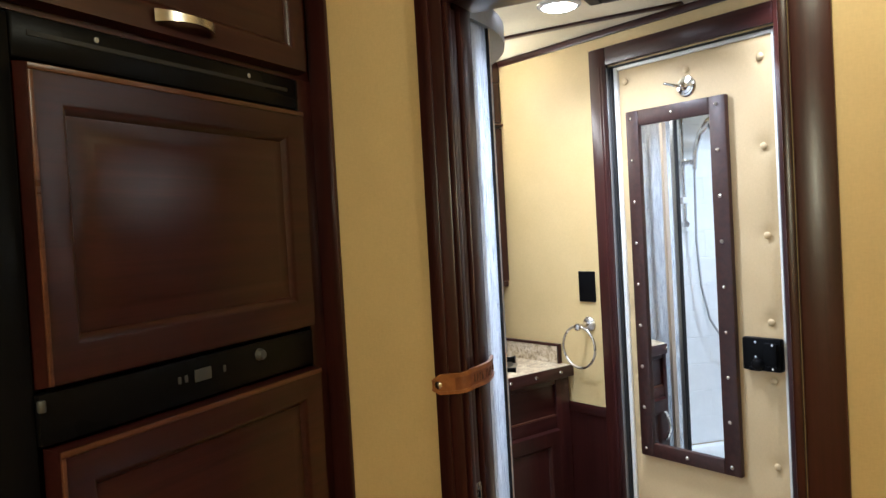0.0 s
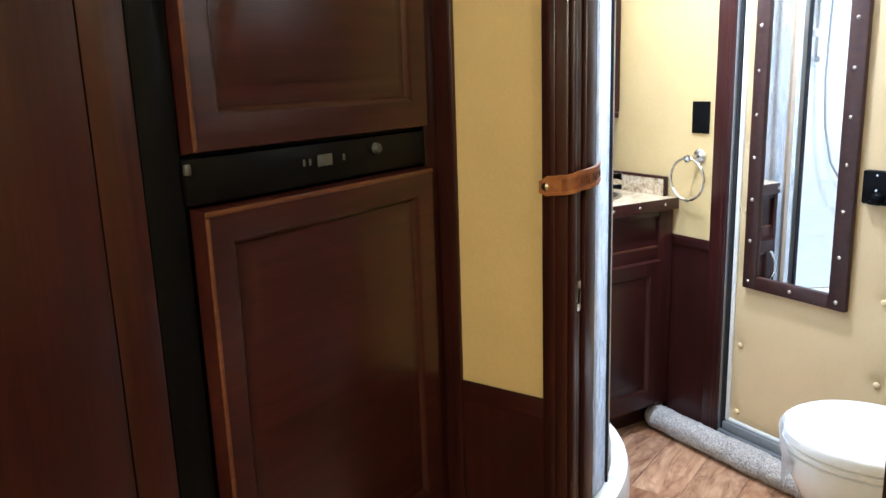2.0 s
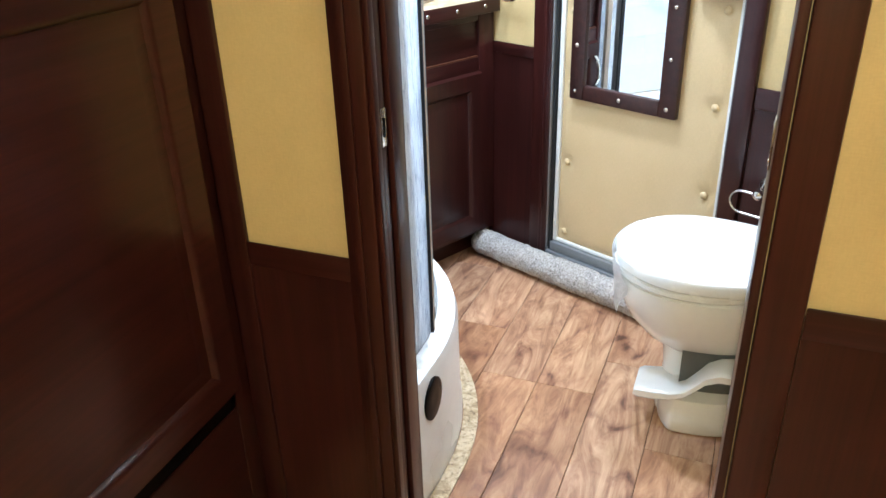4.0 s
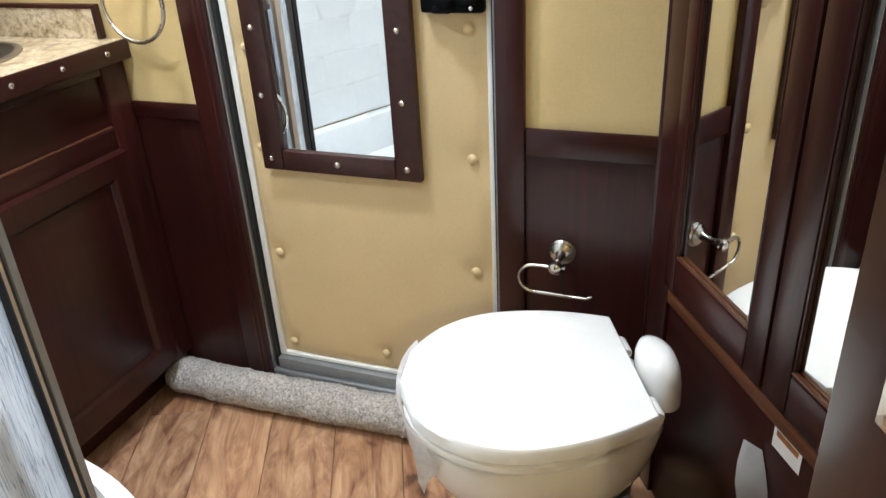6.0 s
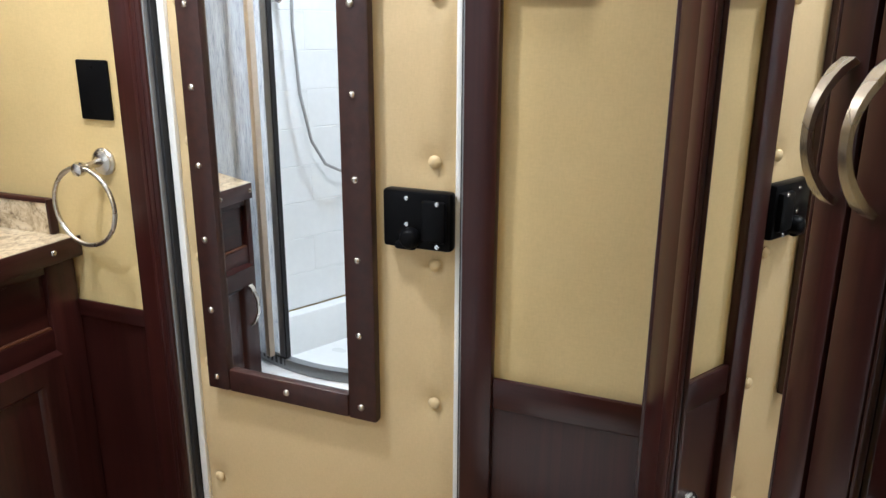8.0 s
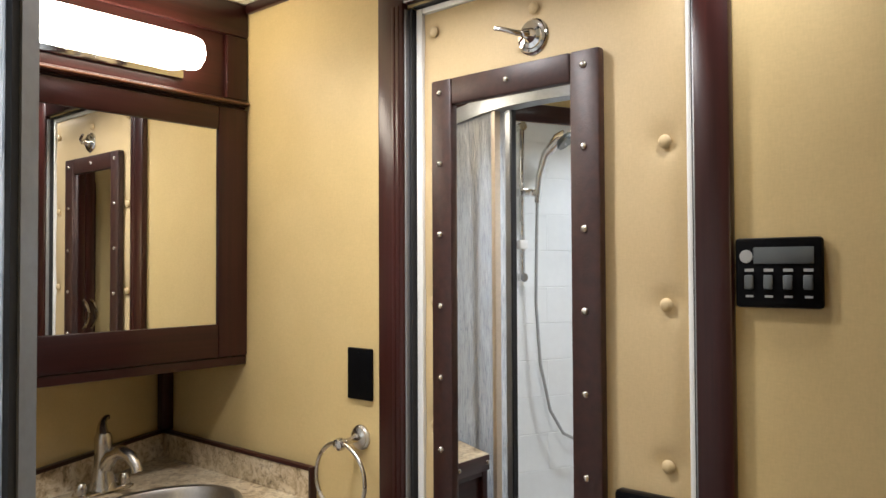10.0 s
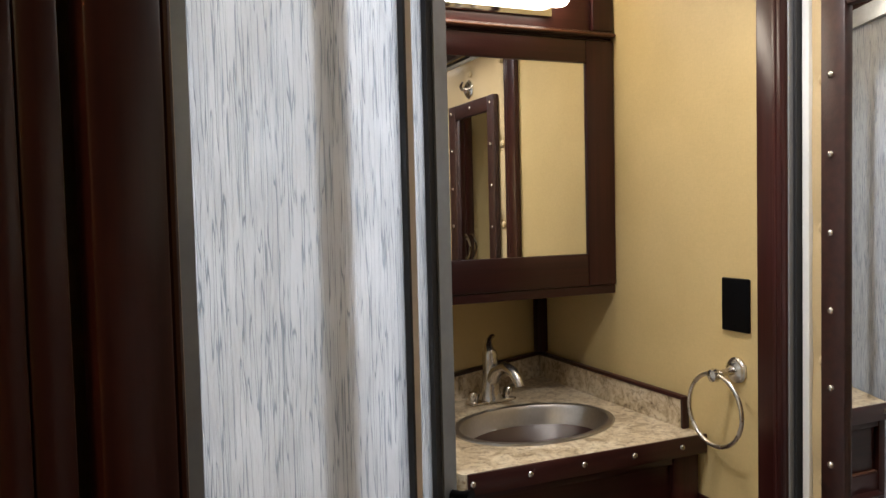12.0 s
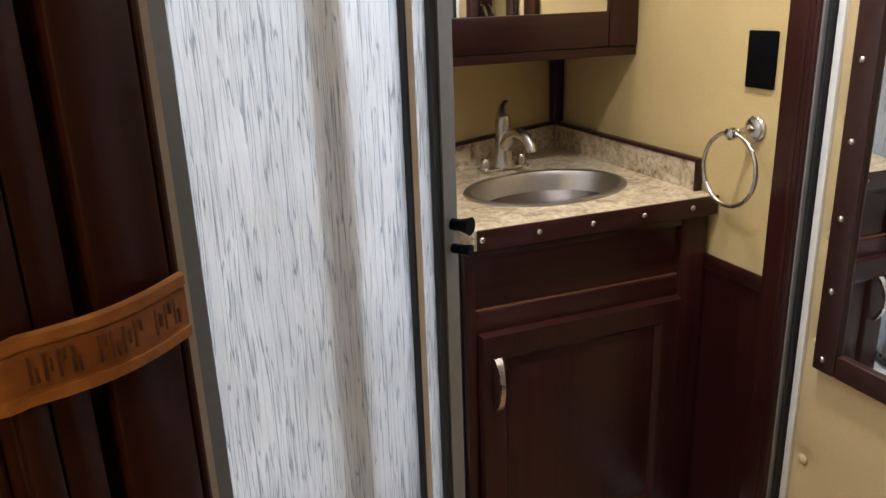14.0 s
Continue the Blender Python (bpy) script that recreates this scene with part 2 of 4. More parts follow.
def prism(bm, pts, z0, z1, bevel=0.0):
    lo = [bm.verts.new((p[0], p[1], z0)) for p in pts]
    hi = [bm.verts.new((p[0], p[1], z1)) for p in pts]
    k = len(pts)
    fs = [bm.faces.new(lo[::-1]), bm.faces.new(hi)]
    fs += [bm.faces.new((lo[i], lo[(i + 1) % k], hi[(i + 1) % k], hi[i])) for i in range(k)]
    if bevel:
        bmesh.ops.bevel(bm, geom=list({e for f in fs for e in f.edges}), offset=bevel, segments=2, profile=0.5, affect="EDGES")
    return bm


def loft(bm, rings, cap=True):
    made = [[bm.verts.new(p) for p in r] for r in rings]
    k = len(rings[0])
    for r0, r1 in zip(made, made[1:]):
        for i in range(k):
            bm.faces.new((r0[i], r0[(i + 1) % k], r1[(i + 1) % k], r1[i]))
    if cap:
        bm.faces.new(made[0][::-1])
        bm.faces.new(made[-1])
    return bm


def axes(d):
    d = Vector(d).normalized()
    return d.to_track_quat("Z", "Y").to_matrix()


def lathe(bm, base, direction, profile, seg=24):
    """A turned shape: profile rows of (distance along direction, radius)."""
    q = axes(direction)
    base = Vector(base)
    rings = [[base + q @ Vector((r * math.cos(2 * math.pi * k / seg), r * math.sin(2 * math.pi * k / seg), h)) for k in range(seg)] for h, r in profile]
    return loft(bm, rings)


def tube(bm, pts, r, seg=10, closed=False):
    pts = [Vector(p) for p in pts]
    rings, up = [], None
    k = len(pts)
    for i, p in enumerate(pts):
        d = (pts[(i + 1) % k] - pts[i - 1]) if closed else (pts[min(i + 1, k - 1)] - pts[max(i - 1, 0)])
        d.normalize()
        if up is None:
            up = Vector((0, 0, 1)) if abs(d.z) < 0.9 else Vector((1, 0, 0))
        x = d.cross(up).normalized()
        up = x.cross(d).normalized()
        rad = r[i] if isinstance(r, (list, tuple)) else r
        rings.append([p + rad * (math.cos(2 * math.pi * j / seg) * x + math.sin(2 * math.pi * j / seg) * up) for j in range(seg)])
    if closed:
        rings.append(rings[0])
        loft(bm, rings, False)
        bmesh.ops.remove_doubles(bm, verts=bm.verts, dist=1e-6)
        return bm
    return loft(bm, rings)


def finish(bm, name, mat, smooth=True):
    bmesh.ops.recalc_face_normals(bm, faces=bm.faces)
    me = bpy.data.meshes.new(name)
    bm.to_mesh(me)
    bm.free()
    me.materials.append(mat)
    if smooth:
        me.shade_smooth()
        me.set_sharp_from_angle(angle=radians(38))
    return me


def part(name, bm, material, parent, label=""):
    ob = new(name, finish(bm, name, material))
    ob.parent = parent
    return tagged(ob, label)


def thing(name, label, category, m=None, group="", kind=""):
    ob = new(name)
    ob.empty_display_size = 0.05
    if m is not None:
        ob.matrix_world = m
    return tagged(ob, label, category, group, kind)


def solid(name, bm, material, label, category, m=None, group="", kind=""):
    ob = new(name, finish(bm, name, material))
    if m is not None:
        ob.matrix_world = m
    return tagged(ob, label, category, group, kind)


def B(*a, **k):
    return box(bmesh.new(), *a, **k)


def stud(parent, p, d, r=0.006, name="stud"):
    part(name, lathe(bmesh.new(), p, d, [(-0.001, r), (0.0015, r), (0.003, r * 0.8), (0.0042, r * 0.45), (0.0046, 0.0005)], 12), NICKEL, parent, "domed nickel stud")


# A framed raised panel in the plane y = 0, its face towards -y, between x0..x1 and z0..z1.
def raised_panel(x0, x1, z0, z1, rail=0.055, depth=0.02):
    bm = bmesh.new()
    levels = [(0.0, 0.0), (0.004, -depth), (rail - 0.012, -depth), (rail - 0.004, -depth + 0.005), (rail, -depth + 0.010), (rail + 0.006, -depth + 0.010),
              (rail + 0.030, -depth + 0.003), (rail + 0.034, -depth + 0.002)]
    rings = [[(x0 + i, y, z0 + i), (x1 - i, y, z0 + i), (x1 - i, y, z1 - i), (x0 + i, y, z1 - i)] for i, y in levels]
    made = [[bm.verts.new(p) for p in r] for r in rings]
    for r0, r1 in zip(made, made[1:]):
        for i in range(4):
            bm.faces.new((r0[i], r0[(i + 1) % 4], r1[(i + 1) % 4], r1[i]))
    bm.faces.new(made[-1])
    bm.faces.new(made[0][::-1])
    return bm


def arch_handle(parent, p0, p1, out, width=0.011, name="handle"):
    """A bowed flat bar pull from p0 to p1, standing off along out."""
    p0, p1, out = Vector(p0), Vector(p1), Vector(out)
    side = (p1 - p0).cross(out).normalized()
    rings = []
    for k in range(17):
        t = k / 16
        h = math.sin(math.pi * t) ** 0.7
        p = p0.lerp(p1, t) + out * h
        th = 0.0035 + 0.002 * abs(2 * t - 1)
        w = width * (0.75 + 0.55 * abs(2 * t - 1) ** 2) / 2
        n = (out.normalized() + (p1 - p0).normalized() * (0.9 * (2 * t - 1))).normalized()
        rings.append([p + side * w + n * th, p - side * w + n * th, p - side * w - n * 0.001, p + side * w - n * 0.001])
    return part(name, loft(bmesh.new(), rings), NICKEL, parent, "bowed brushed nickel handle")


# ---- structure ----
def structure(name, bm, material, label, category, m=None):
    return solid(name, bm, material, label, category, m, kind="structure")


# slanted rear wall, with the doorway cut through it
DY0, DY1, DZ0, DZ1 = 1.20, 1.80, 0.10, 1.862
rear = bmesh.new()
box(rear, WX, WX + 0.06, DY1, 2.90, -0.02, CEIL + 0.02)
box(rear, WX, WX + 0.06, 0.60, DY0, -0.02, CEIL + 0.02)
box(rear, WX, WX + 0.06, DY0, DY1, DZ1, CEIL + 0.02)
box(rear, WX, WX + 0.06, DY0, DY1, -0.02, DZ0)
structure("wall_rear", rear, VINYL, "gold woven vinyl wall slanted across the trailer", "wall")

# side wall behind vanity and shower, hall walls
structure("wall_side", B(PB - 0.1, 3.1, LEFT, LEFT + 0.06, -0.02, CEIL + 0.02), VINYL, "gold vinyl side wall behind the vanity", "wall", AB)
structure("wall_hall_right", B(-1.6, PF, -0.56, -0.50, -0.02, CEIL + 0.02), VINYL, "gold vinyl wall of the galley", "wall", AB)
structure("wall_hall_left", B(-1.6, PF - 0.002, 1.56, 1.62, -0.02, CEIL + 0.02), VINYL, "gold vinyl wall behind the galley cabinets", "wall", AB)
structure("wall_hall_back", B(-1.66, -1.6, -0.56, 1.62, -0.02, CEIL + 0.02), VINYL, "gold vinyl end wall of the galley", "wall", AB)
structure("wall_wardrobe_back", B(PB, 2.5, -0.56, -0.50, -0.02, CEIL + 0.02), VINYL, "gold vinyl wall behind the wardrobe", "wall", AB)
# partition with the pocket doorway
OB0, OB1, OZ = 0.192, 0.714, 1.768
pt = bmesh.new()
box(pt, PF, PF + 0.0025, OB1, 1.56, -0.02, CEIL + 0.02)
box(pt, PF + 0.003, PB, OB1 + 0.30, LEFT, -0.02, CEIL + 0.02)
box(pt, PF, PB, -0.56, OB0, -0.02, CEIL + 0.02)
box(pt, PF, PB, OB0, OB1 - 0.0005, OZ, CEIL + 0.02)
box(pt, PF + 0.003, PB, OB1, OB1 + 0.2995, OZ, CEIL + 0.02)
box(pt, PB - 0.012, PB - 0.001, OB1 + 0.011, OB1 + 0.30, -0.02, OZ)
structure("wall_partition", pt, VINYL, "gold woven vinyl partition with a pocket doorway", "wall", AB)
structure("ceiling", B(-1.66, 3.1, -0.56, LEFT + 0.06, CEIL, CEIL + 0.04), CEILVINYL, "cream textured vinyl ceiling", "ceiling", AB)
structure("floor", B(-1.66, 3.1, -0.56, LEFT + 0.06, FLOOR - 0.05, FLOOR - 0.004), SUBFLOOR, "wood plank floor with dark joints", "floor", AB)

# battens along the ceiling edges
crown = bmesh.new()
box(crown, WX - 0.014, WX - 0.0005, 0.90, 2.30, CEIL - 0.024, CEIL - 0.001, 0.004)
structure("trim_ceiling_rear", crown, WOODY, "dark wooden batten under the ceiling", "trim")
structure("trim_ceiling_seam", B(2.42, 2.445, 0.52, 1.27, CEIL - 0.008, CEIL - 0.0005, 0.002), WOODY, "dark wooden batten over a ceiling seam", "trim", AB @ pose(2.43, 0.8, 0, 0, 0, -4) @ pose(-2.43, -0.8, 0))

# rear wall trim: casing round the door, wainscot and rails
for y0, y1, z0, z1, m, nm in ((1.786, 1.853, FLOOR, 1.925, WOODZ, "trim_door_stile_1"), (1.167, 1.219, FLOOR, 1.925, WOODZ, "trim_door_stile_2"), (1.2193, 1.7857, 1.866, 1.925, WOODY, "trim_door_head")):
    bm = bmesh.new()
    box(bm, WX - 0.018, WX - 0.0005, y0, y1, z0, z1, 0.004)
    if z1 - z0 > 1:
        if y0 > 1.5:
            for yy in (y0 + 0.012, y0 + 0.024):
                box(bm, WX - 0.0195, WX - 0.017, yy - 0.004, yy + 0.004, z0 + 0.01, z1 - 0.06, 0.0012)
    structure(nm, bm, m, "fluted dark cherry door casing", "trim")
structure("wainscot_towel_side", B(WX - 0.006, WX - 0.0005, 1.8535, 2.045, FLOOR, 0.742), WOODZ, "dark cherry wainscot panel", "wainscot")
structure("wainscot_rail_towel_side", B(WX - 0.012, WX - 0.0062, 1.8535, 2.045, 0.712, 0.746, 0.002), WOODY, "dark cherry wainscot rail", "trim")
structure("wainscot_toilet_side", B(WX - 0.006, WX - 0.0005, 0.90, 1.1665, FLOOR, 0.738), WOODZ, "dark cherry wainscot panel behind the toilet", "wainscot")
structure("wainscot_rail_toilet_side", B(WX - 0.014, WX - 0.0062, 0.92, 1.1665, 0.690, 0.742, 0.004), WOODY, "dark cherry wainscot rail", "trim")
structure("trim_corner_post", B(-0.032, 0.0, -0.012, 0.0, FLOOR, CEIL, 0.003), WOODZ, "dark cherry corner trim beside the wardrobe", "trim", pose(2.0, 0.941, 0, 0, 0, 90))

# partition casings, jambs, wainscot (along the trailer's axes)
def ab_struct(name, box_args, mat, label, cat, bevel=0.003):
    return structure(name, B(*box_args, bevel=bevel), mat, label, cat, AB)


ab_struct("trim_pocket_casing_left", (PF - 0.014, PF - 0.0005, 0.718, 0.771, FLOOR, OZ + 0.040), WOODZ, "fluted dark cherry doorway casing", "trim", 0.004)
ab_struct("trim_pocket_casing_bead", (PF - 0.019, PF - 0.0142, 0.741, 0.758, FLOOR, OZ + 0.03), WOODZ, "rounded bead on the doorway casing", "trim", 0.002)
ab_struct("trim_pocket_casing_right", (PF - 0.014, PF - 0.0005, 0.137, 0.1905, FLOOR, OZ + 0.040), WOODZ, "fluted dark cherry doorway casing", "trim", 0.004)
ab_struct("trim_pocket_casing_head", (PF - 0.014, PF - 0.0005, 0.1907, 0.7177, OZ - 0.016, OZ + 0.040), WOODY, "dark cherry doorway head casing", "trim", 0.004)
ab_struct("trim_jamb_left_front", (PF - 0.012, PF + 0.0028, OB1 - 0.006, 0.7175, FLOOR, OZ), WOODZ, "dark cherry pocket jamb", "trim", 0.002)
ab_struct("trim_jamb_left_back", (PB - 0.041, PB - 0.001, OB1 - 0.008, 0.724, FLOOR, OZ), WOODZ, "dark cherry pocket jamb", "trim", 0.002)
ab_struct("trim_jamb_right", (PF - 0.012, PB + 0.030, OB0, OB0 + 0.012, FLOOR, OZ), WOODZ, "dark cherry jamb with a strike plate", "trim", 0.002)
ab_struct("trim_jamb_head", (PF - 0.01, PB + 0.01, OB0 + 0.013, OB1 - 0.009, OZ - 0.014, OZ - 0.0005), WOODY, "dark cherry head jamb with the door track", "trim", 0.002)
ab_struct("wainscot_hall_left", (PF - 0.005, PF - 0.0003, 0.7715, 0.9595, FLOOR, 0.675), WOODZ, "dark cherry wainscot beside the fridge", "wainscot", 0.0)
ab_struct("wainscot_hall_left_rail", (PF - 0.009, PF - 0.0052, 0.7715, 0.9595, 0.655, 0.697), WOODY, "dark cherry wainscot rail", "trim", 0.002)
ab_struct("trim_fridge_corner", (PF - 0.010, PF - 0.0003, 0.960, 1.004, FLOOR, CEIL - 0.001), WOODZ, "dark cherry strip in the corner by the fridge", "trim", 0.002)
ab_struct("wainscot_hall_right", (PF - 0.005, PF - 0.0003, -0.50, 0.136, FLOOR, 0.72), WOODZ, "dark cherry wainscot of the galley", "wainscot", 0.0)
ab_struct("wainscot_hall_right_rail", (PF - 0.009, PF - 0.0052, -0.50, 0.136, 0.69, 0.735), WOODY, "dark cherry wainscot rail", "trim", 0.002)
ab_struct("trim_partition_inner_left", (PB + 0.0005, PB + 0.006, 0.708, 0.762, FLOOR, OZ + 0.05), WOODZ, "dark cherry casing on the bathroom side", "trim", 0.003)

ab_struct("trim_partition_batten", (PF - 0.008, PF - 0.0005, 0.703, 0.750, OZ + 0.0405, CEIL - 0.001), WOODZ, "dark cherry batten above the doorway", "trim", 0.002)

# ---- pocket door, its latch and strap ----
pocket = thing("pocket_door", "dark cherry pocket door slid open into the partition", "door", AB)
part("panel", B(PF + 0.0042, PF + 0.0240, OB1 - 0.003, OB1 + 0.27, FLOOR + 0.01, OZ - 0.02, bevel=0.002), WOODZ, pocket)
lp = bmesh.new()
box(lp, PF + 0.006, PF + 0.022, OB1 - 0.0052, OB1 - 0.0031, 0.876, 0.932, 0.001)
plate = part("latch_plate", lp, NICKEL, pocket, "brushed nickel edge latch plate")
part("pull", B(PF + 0.011, PF + 0.017, OB1 - 0.0062, OB1 - 0.0053, 0.890, 0.918, bevel=0.0004), BLACK, plate, "dark recessed pull")
strike = thing("strike_plate", "nickel strike plate on the dark doorway jamb", "strike plate", AB)
part("plate", B(1.324, 1.344, OB0 + 0.0122, OB0 + 0.0142, 0.888, 0.952, bevel=0.0008), NICKEL, strike)
part("slot", B(1.329, 1.339, OB0 + 0.0143, OB0 + 0.0148, 0.908, 0.934), BLACK, strike, "dark latch slot")
for z in (0.896, 0.944):
    part("screw", lathe(bmesh.new(), (1.334, OB0 + 0.0142, z), (0, 1, 0), [(0, 0.004), (0.0008, 0.0035), (0.001, 0.0005)], 10), NICKEL, strike)

strap = thing("leather_strap", "tooled tan leather strap holding the pocket door", "strap", AB)
def strap_path():
    """Points (a, b, z, outward a, outward b, taper) from the screw on the casing round the jamb to the far edge."""
    pts = []
    for k in range(8):
        t = k / 7
        pts.append((PF - 0.0205, 0.770 - 0.053 * t, 1.106 + 0.006 * t, -1, 0, min(1, 0.55 + 1.6 * t)))
    for k in range(1, 7):
        w = k / 6 * math.pi / 2
        pts.append((PF - 0.008 - 0.0125 * math.cos(w), 0.717 - 0.0145 * math.sin(w), 1.112 + 0.001 * k, -math.cos(w), -math.sin(w), 1))
    for k in range(1, 13):
        t = k / 12
        pts.append((PF - 0.008 + 0.084 * t, 0.7025 - 0.010 * math.sin(math.pi * t), 1.118 + 0.008 * t, 0, -1, 1))
    return pts


def strap_strip(first, z_off, half, thick):
    rows = strap_path()[first:]
    return loft(bmesh.new(), [[(a, b, z + z_off * f - half * f), (a, b, z + z_off * f + half * f), (a + na * thick, b + nb * thick, z + z_off * f + half * f * 0.9), (a + na * thick, b + nb * thick, z + z_off * f - half * f * 0.9)] for a, b, z, na, nb, f in rows])


band = part("band", strap_strip(0, 0, 0.0178, 0.0035), STRAP, strap)
part("inlay", strap_strip(6, 0, 0.0112, 0.0039), TOOLED, band, "darker tooled centre of the band")
for dz in (-0.0146, 0.0146):
    part("border", strap_strip(0, dz, 0.0030, 0.0054), STRAP, band, "raised lighter border")
part("screw", lathe(bmesh.new(), (PF - 0.0240, 0.757, 1.107), (-1, 0, 0), [(0, 0.007), (0.002, 0.007), (0.004, 0.004), (0.0045, 0.0005)], 14), CHROME, strap, "chrome screw head")
# illegible tooled marks along the band
for k in range(13):
    t = 0.05 + 0.072 * k
    if k in (4, 9):
        continue
    a, b = PF - 0.008 + 0.084 * t, 0.6984 - 0.010 * math.sin(math.pi * t)
    for da, z0, z1 in ((-0.0017, -0.007, 0.007), (0.0014, -0.007 + 0.004 * (k % 3), 0.001 + 0.003 * (k % 3))):
        part("tooled_mark", B(a + da - 0.0007, a + da + 0.0007, b - 0.0006, b + 0.0005, 1.118 + z0 + 0.008 * t, 1.118 + z1 + 0.008 * t, bevel=0.0002), CARVED, band)
# ---- rear door ----
door = thing("door_1", "padded gold vinyl door with buttons and a studded mirror, closed", "door", kind="structure")
PX = WX + 0.012
PY0, PY1, PZ0, PZ1 = 1.240, 1.756, 0.148, 1.845
BUTTONS = [(1.272, z) for z in (1.79, 1.548, 1.305, 1.067, 0.906, 0.668, 0.43, 0.19)] + [(1.727, z) for z in (1.806, 1.55, 1.30, 1.07, 0.862, 0.659, 0.415, 0.181)] + [(1.503, 1.80), (1.490, 0.191)]
bm = bmesh.new()
NY, NZ = 44, 130
grid = []
for j in range(NZ + 1):
    row = []
    z = PZ0 + (PZ1 - PZ0) * j / NZ
    for i in range(NY + 1):
        y = PY0 + (PY1 - PY0) * i / NY
        e = min(y - PY0, PY1 - y, z - PZ0, PZ1 - z)
        puff = 0.008 * (1 - math.exp(-e / 0.012))
        for by, bz in BUTTONS:
            d2 = (y - by) ** 2 + (z - bz) ** 2
            if d2 < 0.02:
                puff -= 0.007 * math.exp(-d2 / 0.00035) + 0.002 * math.exp(-d2 / 0.003)
        puff += 0.0008 * noise.noise(Vector((y * 9, z * 6, 1.7)))
        row.append(bm.verts.new((PX - puff, y, z)))
    grid.append(row)
for j in range(NZ):
    for i in range(NY):
        bm.faces.new((grid[j][i], grid[j][i + 1], grid[j + 1][i + 1], grid[j + 1][i]))
rim = grid[0] + [r[-1] for r in grid[1:]] + grid[-1][-2::-1] + [r[0] for r in grid[-2:0:-1]]
back = [bm.verts.new((PX + 0.02, v.co.y, v.co.z)) for v in rim]
for k in range(len(rim)):
    bm.faces.new((rim[k], back[k], back[(k + 1) % len(rim)], rim[(k + 1) % len(rim)]))
bm.faces.new(back)
part("padded_panel", bm, PADVINYL, door, "gold vinyl padding tufted along its edges")
for by, bz in BUTTONS:
    part("button", lathe(bmesh.new(), (PX - 0.0035, by, bz), (-1, 0, 0), [(0, 0.0095), (0.003, 0.0105), (0.006, 0.008), (0.0075, 0.004), (0.0078, 0.0005)], 14), PADVINYL, door)
edge = [("left_edge", (PX - 0.006, WX + 0.05, PY1 + 0.001, PY1 + 0.016, PZ0 - 0.012, PZ1 + 0.012)), ("right_edge", (PX - 0.006, WX + 0.05, PY0 - 0.011, PY0 - 0.001, PZ0 - 0.012, PZ1 + 0.012)),
        ("top_edge", (PX - 0.006, WX + 0.05, PY0 - 0.0005, PY1 + 0.0005, PZ1 + 0.001, PZ1 + 0.012)), ("bottom_edge", (PX - 0.006, WX + 0.05, PY0 - 0.0005, PY1 + 0.0005, PZ0 - 0.012, PZ0 - 0.001))]
for nm, a in edge:
    part(nm, B(*a, bevel=0.002), WHITEALU, door, "white painted door edge")
for y0, y1, z0, z1 in ((PY1 + 0.018, PY1 + 0.026, 0.104, DZ1 - 0.004), (PY0 - 0.0165, PY0 - 0.0125, 0.104, DZ1 - 0.004)):
    part("gasket", B(WX - 0.004, WX + 0.04, y0, y1, z0, z1, bevel=0.002), RUBBER, door, "black rubber gasket")
    part("jamb_strip", B(WX - 0.012, WX + 0.04, (y1 + 0.0005) if y0 > 1.5 else y0 - 0.009, (y1 + 0.013) if y0 > 1.5 else y0 - 0.0005, 0.104, DZ1 - 0.004, bevel=0.003), ALU, door, "grey aluminium jamb strip")
part("top_gasket", B(WX - 0.004, WX + 0.04, PY0 - 0.012, PY1 + 0.017, PZ1 + 0.013, DZ1 - 0.001, bevel=0.001), RUBBER, door, "black rubber gasket")
part("sill", B(WX - 0.016, WX + 0.04, PY0 - 0.024, PY1 + 0.030, 0.088, 0.1035, bevel=0.004), ALU, door, "grey aluminium sill")
part("sill_gasket", B(WX - 0.008, WX + 0.04, PY0 - 0.011, PY1 + 0.016, 0.104, PZ0 - 0.0135, bevel=0.003), ALU, door, "grey aluminium door bottom")
part("hinge_seal", B(WX - 0.003, WX + 0.04, PY0 - 0.010, PY1 + 0.016, 0.1215, 0.1285, bevel=0.002), RUBBER, door, "black rubber seal")

# studded mirror on the door
MX = WX - 0.0005
dm = thing("door_mirror", "tall mirror in a dark leather frame with nickel studs", "mirror")
MY0, MY1, MZ0, MZ1, GY0, GY1, GZ0, GZ1 = 1.368, 1.715, 0.620, 1.705, 1.421, 1.668, 0.663, 1.657
for nm, a, mt in (("frame_stile", (MX - 0.016, MX + 0.003, MY0, GY0, MZ0, MZ1), HIDE), ("frame_stile", (MX - 0.016, MX + 0.003, GY1, MY1, MZ0, MZ1), HIDE),
                  ("frame_rail", (MX - 0.0155, MX + 0.003, GY0 + 0.0003, GY1 - 0.0003, MZ0, GZ0), HIDE), ("frame_rail", (MX - 0.0155, MX + 0.003, GY0 + 0.0003, GY1 - 0.0003, GZ1, MZ1), HIDE)):
    part(nm, B(*a, bevel=0.004), mt, dm)
part("glass", B(MX - 0.006, MX + 0.002, GY0 + 0.0004, GY1 - 0.0004, GZ0 + 0.0003, GZ1 - 0.0003), MIRROR, dm, "mirror glass")
for k in range(9):
    z = 0.645 + k * 0.1295
    for y in (1.396, 1.694):
        stud(dm, (MX - 0.016, y, z), (-1, 0, 0))
for z in (0.642, 1.682):
    stud(dm, (MX - 0.0155, 1.545, z), (-1, 0, 0))

